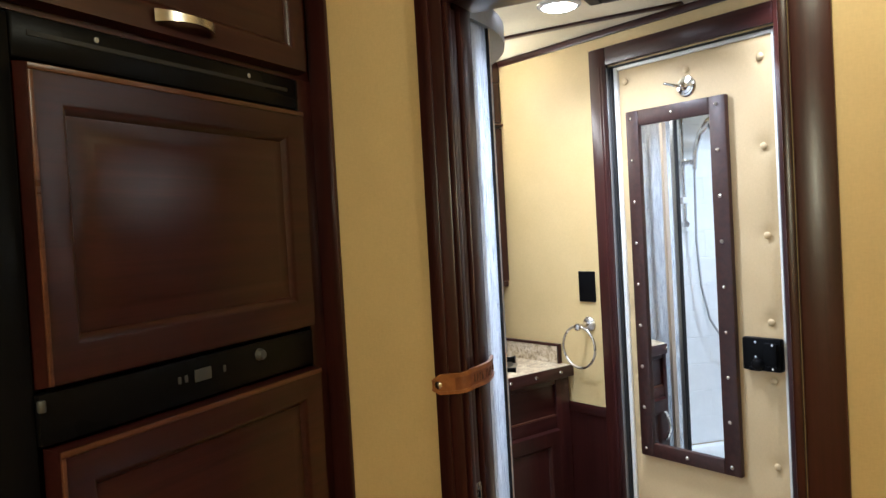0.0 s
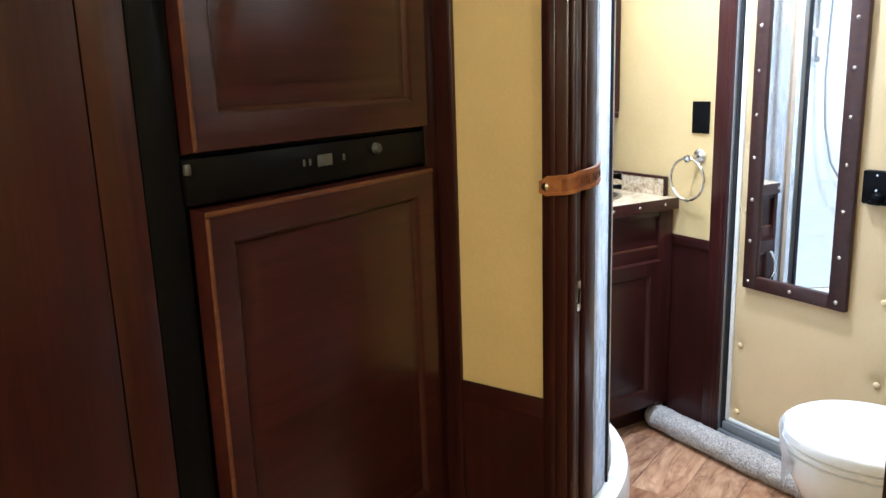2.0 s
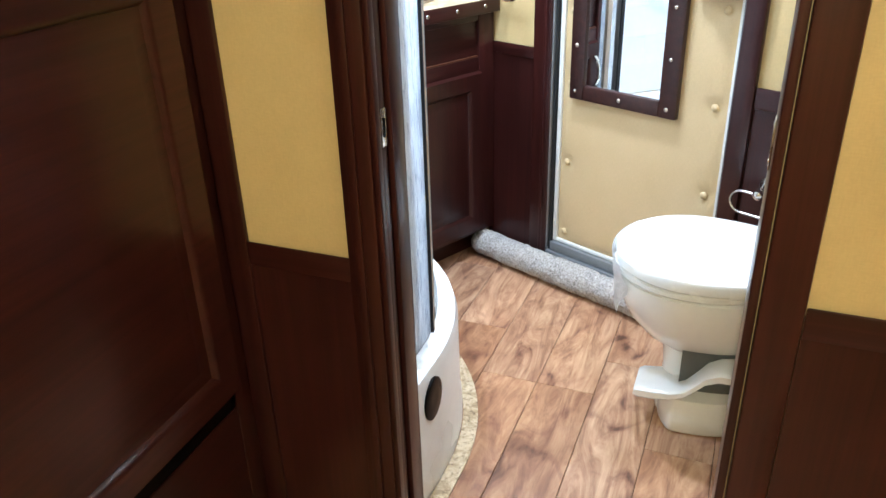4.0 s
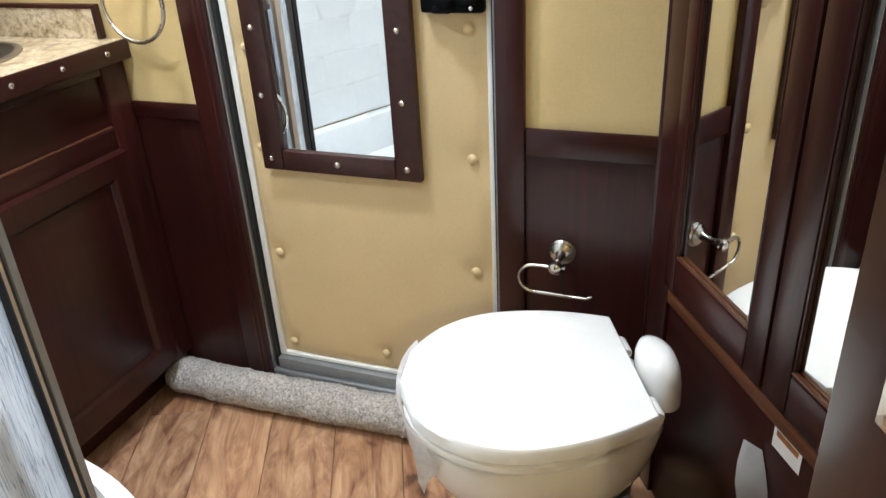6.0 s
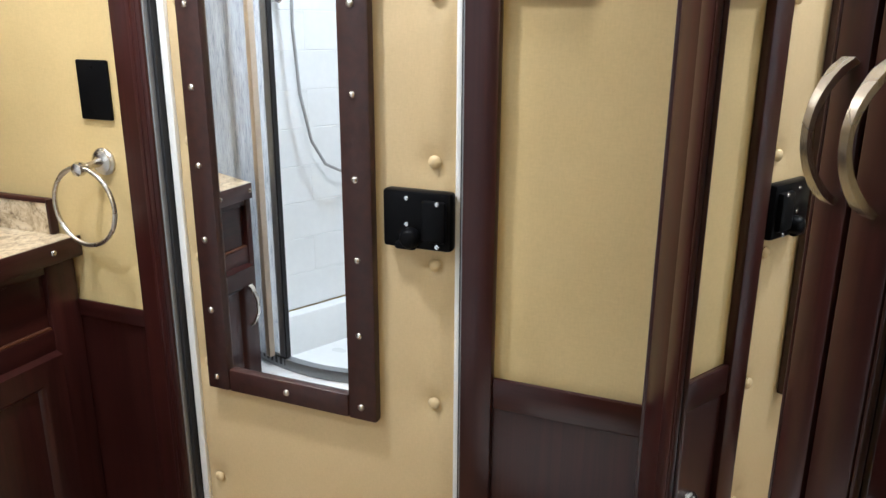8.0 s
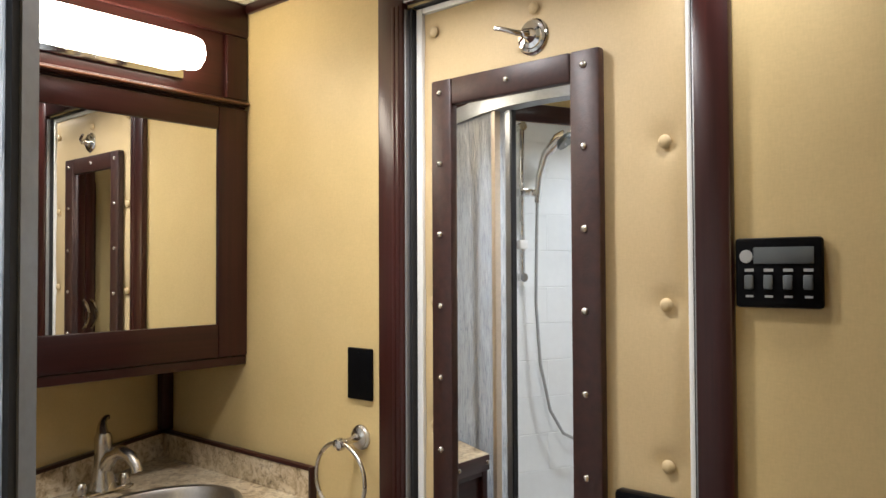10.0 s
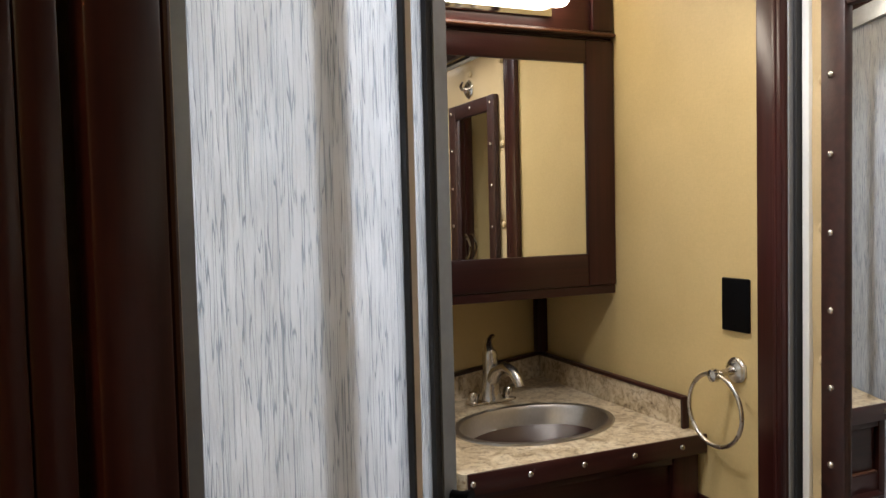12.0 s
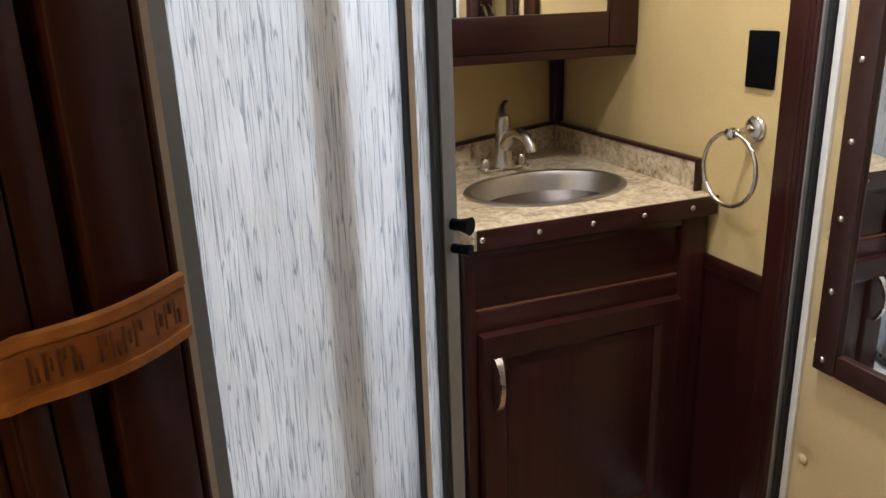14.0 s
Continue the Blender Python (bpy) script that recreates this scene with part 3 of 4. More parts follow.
# hook, latch, panel, outlet on the rear wall
hk = thing("robe_hook", "chrome round robe hook on the padded door", "hook", pose(PX - 0.006, 1.502, 1.750))
part("rose", lathe(bmesh.new(), (0, 0, 0), (-1, 0, 0), [(0, 0.031), (0.004, 0.031), (0.006, 0.028), (0.008, 0.027), (0.009, 0.022), (0.012, 0.021), (0.014, 0.013), (0.020, 0.010), (0.026, 0.008)], 32), CHROME, hk)
part("lever", tube(bmesh.new(), [(-0.020, 0.0, 0.0), (-0.034, 0.006, 0.0), (-0.042, 0.018, 0.004), (-0.046, 0.034, 0.010), (-0.048, 0.046, 0.013)], [0.006, 0.005, 0.0045, 0.004, 0.0038]), CHROME, hk)
part("ball", lathe(bmesh.new(), (-0.020, 0, 0), (-1, 0, 0), [(0, 0.006), (0.004, 0.0085), (0.009, 0.0085), (0.013, 0.005), (0.0145, 0.001)], 16), CHROME, hk)

lt = thing("door_latch", "black plastic door latch with a turn knob", "latch", pose(PX - 0.006, 1.294, 0.980))
part("body", B(-0.024, 0, -0.058, 0.055, -0.045, 0.046, bevel=0.006), BLACK, lt)
part("boss", B(-0.034, -0.022, -0.052, -0.012, -0.030, 0.034, bevel=0.005), BLACK, lt)
knob = part("knob", lathe(bmesh.new(), (-0.024, 0.006, -0.026), (-1, 0, 0), [(0, 0.016), (0.01, 0.016), (0.016, 0.013), (0.018, 0.010), (0.0185, 0.001)], 20), BLACK, lt, "black turn knob")
part("paddle", B(-0.036, -0.024, -0.004, 0.030, -0.044, -0.032, bevel=0.004), BLACK, lt, "black lock paddle")
for y, z in ((0.014, 0.034), (0.014, -0.006), (-0.040, 0.031), (-0.040, -0.034)):
    part("screw", lathe(bmesh.new(), (-0.0235 if y > 0 else -0.0335, y, z), (-1, 0, 0), [(0, 0.004), (0.0015, 0.0035), (0.002, 0.0005)], 10), CHROME, lt, "small chrome screw")

cp = thing("control_panel", "black tank and pump control panel with a display and switches", "control panel", pose(WX - 0.0005, 1.109, 1.353))
part("body", B(-0.012, 0, -0.056, 0.056, -0.047, 0.047, bevel=0.005), BLACK, cp)
part("display", B(-0.0135, -0.0122, -0.046, 0.030, 0.012, 0.034, bevel=0.0006), LCD, cp, "grey level display")
part("badge", lathe(bmesh.new(), (-0.0122, 0.040, 0.022), (-1, 0, 0), [(0, 0.009), (0.001, 0.0085), (0.0012, 0.0005)], 16), PRINT, cp, "small round badge")
for k in range(4):
    y = 0.036 - 0.025 * k
    part("switch", B(-0.0165, -0.0122, y - 0.006, y + 0.006, -0.022, -0.003, bevel=0.002), LCD, cp, "dark rocker switch")
    part("legend", B(-0.0127, -0.0122, y - 0.006, y + 0.006, 0.0015, 0.0055), PRINT, cp, "small printed legend")
    part("legend", B(-0.0127, -0.0122, y - 0.005, y + 0.005, -0.033, -0.030), PRINT, cp, "small printed legend")

ot = thing("outlet_cover", "black outlet cover plate on the gold wall", "outlet", pose(WX - 0.0005, 1.919, 1.149))
part("plate", B(-0.006, 0, -0.036, 0.036, -0.052, 0.052, bevel=0.003), BLACK, ot)
for dz in (-0.040, 0.040):
    part("screw", lathe(bmesh.new(), (-0.006, 0, dz), (-1, 0, 0), [(0, 0.003), (0.0008, 0.0025), (0.001, 0.0005)], 10), BLACK, ot, "black screw")

# towel ring and paper holder share a turned base
def wall_post(parent):
    part("rose", lathe(bmesh.new(), (0, 0, 0), (-1, 0, 0), [(0, 0.025), (0.004, 0.025), (0.007, 0.021), (0.010, 0.021), (0.013, 0.016), (0.016, 0.011)], 28), NICKEL, parent, "stepped brushed nickel rose")
    part("arm", lathe(bmesh.new(), (-0.016, 0, 0), (-1, 0, -0.1), [(0, 0.010), (0.008, 0.007), (0.024, 0.006), (0.032, 0.008), (0.036, 0.0115), (0.042, 0.013), (0.050, 0.0115), (0.054, 0.006), (0.0555, 0.001)], 20), NICKEL, parent)


tr = thing("towel_ring", "brushed nickel towel ring hanging on the gold wall", "towel ring", pose(WX - 0.0005, 1.919, 1.022))
wall_post(tr)
part("ring", tube(bmesh.new(), [(-0.058, 0.070 * math.sin(2 * math.pi * k / 40), -0.072 - 0.070 * math.cos(2 * math.pi * k / 40)) for k in range(40)], 0.0042, 10, True), NICKEL, tr)
tp = thing("toilet_paper_holder", "brushed nickel open toilet paper holder, empty", "paper holder", pose(WX - 0.0065, 1.097, 0.506))
wall_post(tp)
arm = [(-0.058, -0.018, -0.004), (-0.058, 0.0, -0.004), (-0.058, 0.038, -0.004)]
arm += [(-0.058, 0.040 + 0.028 * math.sin(math.pi * k / 10), -0.032 + 0.028 * math.cos(math.pi * k / 10)) for k in range(1, 10)]
arm += [(-0.058, 0.038, -0.060), (-0.058, -0.020, -0.061), (-0.058, -0.058, -0.061), (-0.058, -0.068, -0.055)]
part("wire", tube(bmesh.new(), arm, 0.0032), NICKEL, tp)

# ---- vanity ----
def line_x(a, y):
    return (a - SA * y) / CA
def line_y(b, x):
    return (b + SA * x) / CA


VF = 2.020
VL = 2.165
van = thing("vanity_cabinet", "dark cherry vanity cabinet with one door", "vanity")
body = prism(bmesh.new(), [(line_x(VL, VF + 0.018), VF + 0.018), (WX - 0.007, VF + 0.018), (WX - 0.007, line_y(LEFT - 0.002, WX)), tuple(wab(VL, LEFT - 0.002).xy)], 0.115, 0.834)
part("body", body, WOODZ, van)
part("toe_kick", prism(bmesh.new(), [(line_x(VL, VF + 0.06), VF + 0.06), (WX - 0.007, VF + 0.06), (WX - 0.007, VF + 0.12), (line_x(VL, VF + 0.12), VF + 0.12)], FLOOR, 0.114), WOODX, van)
VXL = line_x(VL, VF + 0.018) + 0.002
for nm, a, mt in (("stile", (VXL, 1.474, 0.115, 0.834), WOODZ), ("stile", (1.94, WX - 0.009, 0.115, 0.834), WOODZ)):
    part(nm, B(a[0], a[1], VF, VF + 0.0178, a[2], a[3], bevel=0.002), mt, van)
for z0, z1 in ((0.815, 0.834), (0.650, 0.706), (0.115, 0.150)):
    part("rail", B(1.4742, 1.9398, VF + 0.001, VF + 0.0178, z0, z1, bevel=0.002), WOODX, van)
part("false_front", B(1.4745, 1.9395, VF + 0.011, VF + 0.0177, 0.7062, 0.8148), WOODX, van, "recessed dark cherry false drawer front")
# the bead's lighter colour stands in for a highlight
part("bead", B(1.476, 1.938, VF + 0.002, VF + 0.0109, 0.7063, 0.7105, bevel=0.0015), EDGE, van, "bead in a highlight colour")
vd = part("door", raised_panel(1.476, 1.940, 0.135, 0.664, 0.060, 0.020), WOODZ, van, "dark cherry raised panel door")
vd.location = (0, VF + 0.002, 0)
arch_handle(vd, (1.508, -0.021, 0.612), (1.508, -0.021, 0.506), (0, -0.024, 0), 0.012)

ctop = thing("countertop", "speckled brown laminate countertop with a studded dark wooden edge", "countertop")
SC = wab(2.512, 1.312)
SINK_A, SINK_B, SINK_T = 0.192, 0.142, radians(10)
def oval(k, n, f=1.0, g=0.0):
    t = 2 * math.pi * k / n
    x, y = (SINK_A * f + g) * math.cos(t), (SINK_B * f + g) * math.sin(t)
    return (SC.x + x * math.cos(SINK_T) - y * math.sin(SINK_T), SC.y + x * math.sin(SINK_T) + y * math.cos(SINK_T))
outline = [(line_x(VL, VF - 0.014), VF - 0.014), (WX - 0.007, VF - 0.014), (WX - 0.007, line_y(LEFT - 0.003, WX)), tuple(wab(VL, LEFT - 0.003).xy)]
def on_outline(t):
    d = Vector((math.cos(t), math.sin(t)))
    best = 9
    for p, q in zip(outline, outline[1:] + outline[:1]):
        p, q = Vector(p), Vector(q)
        e = q - p
        det = d.x * -e.y + e.x * d.y
        if abs(det) < 1e-9:
            continue
        w = p - SC.xy
        s = (w.x * -e.y + e.x * w.y) / det
        u = (d.x * w.y - d.y * w.x) / det
        if s > 0 and -1e-6 <= u <= 1 + 1e-6:
            best = min(best, s)
    return SC.xy + d * best
angles = sorted({round(2 * math.pi * k / 72 - math.pi, 5) for k in range(72)} | {round(math.atan2(p[1] - SC.y, p[0] - SC.x), 5) for p in outline})
bm = bmesh.new()
ins, outs, low = [], [], []
for t in angles:
    tt = t - SINK_T
    r = 1 / math.sqrt((math.cos(tt) / (SINK_A - 0.008)) ** 2 + (math.sin(tt) / (SINK_B - 0.008)) ** 2)
    o = on_outline(t)
    ins.append(bm.verts.new((SC.x + r * math.cos(t), SC.y + r * math.sin(t), 0.874)))
    outs.append(bm.verts.new((o.x, o.y, 0.874)))
    low.append(bm.verts.new((o.x, o.y, 0.836)))
for k in range(len(angles)):
    j = (k + 1) % len(angles)
    bm.faces.new((ins[k], ins[j], outs[j], outs[k]))
    bm.faces.new((outs[k], outs[j], low[j], low[k]))
part("slab", bm, GRANITE, ctop)
front = part("edge_band", B(line_x(VL, VF - 0.018) + 0.004, WX - 0.004, VF - 0.021, VF - 0.0142, 0.836, 0.8755, bevel=0.002), WOODX, ctop, "dark cherry edge band")
for k in range(5):
    stud(front, (1.480 + 0.1165 * k, VF - 0.021, 0.857), (0, -1, 0))
splash = thing("backsplash", "speckled laminate backsplash with a dark wooden cap", "backsplash")
part("side_slab", B(WX - 0.020, WX - 0.0065, VF + 0.039, line_y(LEFT - 0.02, WX) - 0.01, 0.8745, 0.934), GRANITE, splash)
part("side_cap", B(WX - 0.022, WX - 0.006, VF + 0.036, line_y(LEFT - 0.02, WX) - 0.01, 0.9342, 0.943, bevel=0.002), WOODY, splash, "dark wooden cap")
part("end_cap", B(WX - 0.023, WX - 0.006, VF + 0.030, VF + 0.0388, 0.8745, 0.943, bevel=0.002), WOODZ, splash, "dark wooden end cap")
bs = part("back_slab", B(VL + 0.005, 2.935, LEFT - 0.016, LEFT - 0.0015, 0.8745, 0.934), GRANITE, splash)
bs.matrix_local = AB
bs = part("back_cap", B(VL + 0.005, 2.935, LEFT - 0.019, LEFT - 0.001, 0.9342, 0.943, bevel=0.002), WOODX, splash, "dark wooden cap")
bs.matrix_local = AB
structure("trim_vanity_corner", B(-0.03, 0, -0.03, 0, 0.944, 1.135, 0.003), WOODZ, "dark cherry corner strip over the backsplash", "trim", pose(WX - 0.001, line_y(LEFT, WX) - 0.016, 0))

sink = thing("sink", "oval brushed steel drop-in sink", "sink")
def ring_at(f, g, z, n=56):
    return [(*oval(k, n, f, g), z) for k in range(n)]
rows = [ring_at(1, 0.004, 0.8745), ring_at(1, 0.003, 0.878), ring_at(1, -0.003, 0.880), ring_at(1, -0.012, 0.878), ring_at(1, -0.017, 0.868), ring_at(0.86, 0, 0.835), ring_at(0.74, 0, 0.795), ring_at(0.55, 0, 0.768), ring_at(0.3, 0, 0.756), ring_at(0.12, 0, 0.753), ring_at(0.02, 0, 0.752)]
part("bowl", loft(bmesh.new(), rows, False), STEEL, sink)
part("drain", lathe(bmesh.new(), (SC.x, SC.y, 0.753), (0, 0, 1), [(0, 0.022), (0.002, 0.022), (0.003, 0.018), (0.0015, 0.014), (0.001, 0.001)], 20), CHROME, sink, "chrome drain")

fa = thing("faucet", "brushed nickel single-lever faucet on a small deck plate", "faucet", pose(1.742, 2.452, 0.8745, 0, 0, 8))
part("deck_plate", B(-0.064, 0.064, -0.022, 0.022, 0, 0.008, bevel=0.004), NICKEL, fa)
for x in (-0.052, 0.052):
    part("cap", lathe(bmesh.new(), (x, 0, 0.007), (0, 0, 1), [(0, 0.013), (0.012, 0.0125), (0.020, 0.011), (0.024, 0.008), (0.025, 0.001)], 16), NICKEL, fa, "small round nickel cap")
part("body", lathe(bmesh.new(), (0, 0, 0.007), (0, 0, 1), [(0, 0.030), (0.015, 0.026), (0.045, 0.020), (0.075, 0.0175), (0.098, 0.0185), (0.112, 0.0185), (0.122, 0.014), (0.126, 0.001)], 24), NICKEL, fa)
part("spout", tube(bmesh.new(), [(0, -0.004, 0.052), (0.002, -0.028, 0.082), (0.006, -0.056, 0.094), (0.010, -0.082, 0.086), (0.012, -0.098, 0.068), (0.013, -0.103, 0.054)], [0.017, 0.016, 0.0145, 0.013, 0.012, 0.012], 14), NICKEL, fa, "arched spout")
part("lever", tube(bmesh.new(), [(0, 0.002, 0.122), (0.002, 0.008, 0.136), (0.008, 0.014, 0.149), (0.018, 0.018, 0.157), (0.026, 0.019, 0.158)], [0.0135, 0.011, 0.008, 0.0065, 0.005], 12), NICKEL, fa, "short curved lever")

# mirror cabinet with its lit valance
mcab = thing("mirror_cabinet", "dark cherry medicine cabinet with a mirror door", "cabinet")
MF = 2.306
XL = line_x(VL, MF) + 0.004
def tri(y):
    return [(line_x(VL, y) + 0.004, y), (WX - 0.001, y), (WX - 0.001, line_y(LEFT - 0.002, WX)), tuple((wab(VL + 0.004, LEFT - 0.002)).xy)]
part("body", prism(bmesh.new(), tri(MF + 0.02), 1.160, 1.738), WOODZ, mcab)
part("bottom_shelf", prism(bmesh.new(), tri(MF + 0.004), 1.138, 1.1598, 0.003), WOODX, mcab)
for nm, a, mt in (("stile", (XL, 1.478, 1.160, 1.735), WOODZ), ("stile", (1.936, WX - 0.002, 1.160, 1.735), WOODZ), ("rail", (1.4782, 1.9358, 1.160, 1.236), WOODX), ("rail", (1.4782, 1.9358, 1.681, 1.735), WOODX)):
    part(nm, B(a[0], a[1], MF - 0.001, MF + 0.0198, a[2], a[3], bevel=0.003), mt, mcab)
part("glass", B(1.4784, 1.9356, MF + 0.006, MF + 0.010, 1.2362, 1.6808), MIRROR, mcab, "mirror glass")
val = thing("light_valance", "dark cherry valance over the mirror cabinet", "valance")
part("board", prism(bmesh.new(), tri(MF + 0.010), 1.7385, CEIL - 0.001), WOODX, val)
for nm, a in (("rail", (XL, WX - 0.002, 1.742, 1.756)), ("rail", (XL, WX - 0.002, 1.905, CEIL - 0.0012))):
    part(nm, B(a[0], a[1], MF - 0.004, MF + 0.0098, a[2], a[3], bevel=0.004), WOODX, val)
part("end_stile", B(1.955, WX - 0.002, MF - 0.003, MF + 0.0098, 1.7565, 1.9045, bevel=0.004), WOODZ, val)
part("bead", B(XL, WX - 0.002, MF - 0.012, MF - 0.0042, 1.744, 1.751, bevel=0.003), EDGE, val, "lighter rounded bead")
bar = thing("vanity_light", "lit tubular vanity light on the valance", "light fixture", pose(1.648, MF - 0.034, 1.830))
seg = [(-0.222, 0.006), (-0.219, 0.022), (-0.210, 0.034), (-0.195, 0.037), (0.195, 0.037), (0.210, 0.034), (0.219, 0.022), (0.222, 0.006)]
part("diffuser", lathe(bmesh.new(), (0, 0, 0), (1, 0, 0), seg, 24), BULB, bar, "glowing white tube diffuser")
part("back_plate", B(-0.20, 0.20, 0.034, 0.043, -0.05, 0.05, bevel=0.004), CHROME, bar, "chrome back plate")
for x in (-0.17, 0.17):
    part("clip", tube(bmesh.new(), [(x, 0.0395 * math.cos(t), 0.0395 * math.sin(t)) for t in [math.pi * (0.1 - 1.0 * k / 12) for k in range(6)]], 0.002, 6), CHROME, bar, "chrome retaining clip")
# ---- shower ----
CX, CY, RR = 1.570, 1.335, 0.545
S1, S2 = 0.18, 0.18 + 0.545 * math.pi / 2
def track(s, off=0.0):
    """A point of the shower's rounded front, s metres along it from the partition; off: inwards."""
    if s < S1:
        return (CX - S1 + s, CY - RR + off)
    if s < S2:
        t = (s - S1) / RR
        return (CX + (RR - off) * math.sin(t), CY - (RR - off) * math.cos(t))
    return (CX + RR - off, CY + (s - S2))


def run(s0, s1, off0, off1, z0, z1):
    """A wall of even thickness along the front."""
    n = max(2, int((s1 - s0) / 0.02) + 1)
    rings = []
    for k in range(n + 1):
        s = s0 + (s1 - s0) * k / n
        p, q = track(s, off0), track(s, off1)
        rings.append([(*p, z0), (*q, z0), (*q, z1), (*p, z1)])
    return loft(bmesh.new(), rings)


SB, ST = 0.360, 1.79
SEND = S2 + (LEFT - 0.012 - CY)
tray = thing("shower_tray", "white moulded round-front shower tray on an apron", "shower tray", AB)
n = 44
prof = [(-0.040, FLOOR), (-0.040, 0.070), (-0.036, 0.085), (-0.034, 0.300), (-0.028, 0.321), (-0.016, 0.328), (0.045, 0.328), (0.060, 0.315), (0.085, 0.205), (0.12, 0.195)]
rings = []
for k in range(n + 1):
    s = -0.005 + (SEND + 0.005) * k / n
    rings.append([(*track(s, o), z) for o, z in prof] + [(*track(s, 0.12), FLOOR)])
part("apron", loft(bmesh.new(), rings), ACRYLIC, tray, "white rounded apron and rim")
inner = [track(-0.005 + (SEND + 0.005) * k / n, 0.118) for k in range(n + 1)]
part("pan", prism(bmesh.new(), inner + [(PB + 0.012, LEFT - 0.006), ], 0.15, 0.197), ACRYLIC, tray, "white shower floor")
part("ledge", B(PB + 0.002, 2.125, LEFT - 0.055, LEFT - 0.002, 0.15, 0.335, bevel=0.012), ACRYLIC, tray, "white back ledge")
part("ledge", B(PB + 0.0025, PB + 0.055, 0.80, LEFT - 0.0555, 0.15, 0.334, bevel=0.012), ACRYLIC, tray, "white side ledge")
# dark oval grille and mat strip on the apron
gm = pose(1.528, CY - RR - 0.0355, 0.255, 90, 0, 0)
ov = part("grille", loft(bmesh.new(), [[(gm @ Vector((0.042 * f * math.cos(2 * math.pi * k / 28), 0.048 * f * math.sin(2 * math.pi * k / 28), h)) ) for k in range(28)] for f, h in ((1, -0.004), (1, 0.003), (0.85, 0.005), (0.3, 0.0045))]), BLACK, tray, "dark oval opening in the apron")
fl = thing("floor_mat_edge", "cream mottled vinyl strip round the tray's foot", "floor strip", AB)
part("strip", run(0.02, 0.62, -0.078, -0.042, FLOOR, FLOOR + 0.004), GRANITE, fl)

enc = thing("shower_enclosure", "round shower enclosure with obscure glass in a grey frame", "shower enclosure", AB)
part("bottom_rail", run(0, SEND, 0.013, 0.038, 0.3285, SB - 0.0005), ALU, enc, "grey aluminium bottom track")
part("top_rail", run(0, SEND, -0.014, 0.040, ST, ST + 0.045), ALU, enc, "grey aluminium top track")
part("wall_channel", run(-0.016, 0.012, -0.010, 0.034, SB, ST), BRONZE, enc, "tan wall channel")
part("wall_stile", run(0.0135, 0.026, -0.004, 0.012, SB, ST), ALU, enc, "grey stile")
part("fixed_pane", run(0.0262, 0.2165, -0.003, 0.002, SB, ST), GLASS, enc, "rippled obscure glass")
part("gasket", run(0.2167, 0.2195, -0.009, 0.007, SB, ST), RUBBER, enc, "black glazing gasket")
part("fixed_end_stile", run(0.2197, 0.228, -0.008, 0.006, SB, ST), BRONZE, enc, "tan end stile")
part("fixed_pane", run(0.985, SEND - 0.03, 0.002, 0.008, SB, ST), GLASS, enc, "rippled obscure glass")
part("fixed_end_stile", run(0.968, 0.9845, -0.004, 0.0135, SB, ST), BRONZE, enc, "tan end stile")
part("wall_channel", run(SEND - 0.03, SEND, -0.010, 0.022, SB, ST), ALU, enc, "grey wall channel")
def slider(s0, s1, lead, o):
    d = part("sliding_door", run(s0 + 0.02, s1 - 0.02, o + 0.007, o + 0.012, SB + 0.006, ST - 0.004), GLASS, enc, "curved sliding glass door, open")
    for a, b in ((s0, s0 + (0.027 if lead == "end" else 0.02)), (s1 - 0.024, s1)):
        is_lead = (lead == "end") == (a > s0)
        part("door_stile", run(a, b, o, o + 0.019, SB + 0.005, ST - 0.003), ALU if is_lead else BRONZE, d, "aluminium door stile")
        if is_lead:
            c, e = (a - 0.010, a - 0.0003) if lead == "end" else (a - 0.006, a - 0.0005)
            part("seal", run(c, e, o + 0.002, o + 0.017, SB + 0.005, ST - 0.003), RUBBER, d, "black magnetic seal")
    part("bottom_rail", run(s0, s1, o - 0.001, o + 0.020, SB - 0.020, SB + 0.0045), RUBBER, d, "black bottom rail")
    if lead != "end":
        return
    s = s1 - 0.010
    p = track(s, o + 0.001)
    q = track(s, o - 0.020)
    part("knob", tube(bmesh.new(), [(*p, 1.072), ((p[0] + q[0]) / 2, (p[1] + q[1]) / 2, 1.072), (*q, 1.072)], [0.006, 0.006, 0.009], 12), BLACK, d, "black door knob")
    part("knob", tube(bmesh.new(), [(*p, 1.048), ((p[0] + q[0]) / 2, (p[1] + q[1]) / 2, 1.048), (*q, 1.048)], [0.005, 0.005, 0.006], 12), BLACK, d, "black door knob")
slider(0.138, 0.314, "end", 0.012)
slider(0.925, 1.10, "start", 0.014)
for ob in enc.children_recursive:
    if ob.data and ob.data.materials[0] == GLASS and (ob.name.startswith("sliding_door") or min(v.co.x for v in ob.data.vertices) < 1.75):
        ob.visible_shadow = False

# moulded white surround with tile relief
srd = structure("wall_shower_back", B(PB + 0.003, 2.128, LEFT - 0.004, LEFT - 0.0012, 0.336, 1.84), ACRYLIC, "white moulded tile shower wall", "wall", AB)
srp = structure("wall_shower_side", B(PB + 0.0008, PB + 0.004, 0.80, LEFT - 0.0045, 0.336, 1.84), ACRYLIC, "white moulded tile shower wall", "wall", AB)
structure("trim_shower_top", B(PB + 0.003, 2.128, LEFT - 0.014, LEFT - 0.0012, 1.841, 1.90, 0.003), WOODX, "dark cherry trim over the shower surround", "trim", AB)
structure("trim_shower_top_side", B(PB + 0.0008, PB + 0.014, 0.80, LEFT - 0.0145, 1.841, 1.90, 0.003), WOODY, "dark cherry trim over the shower surround", "trim", AB)
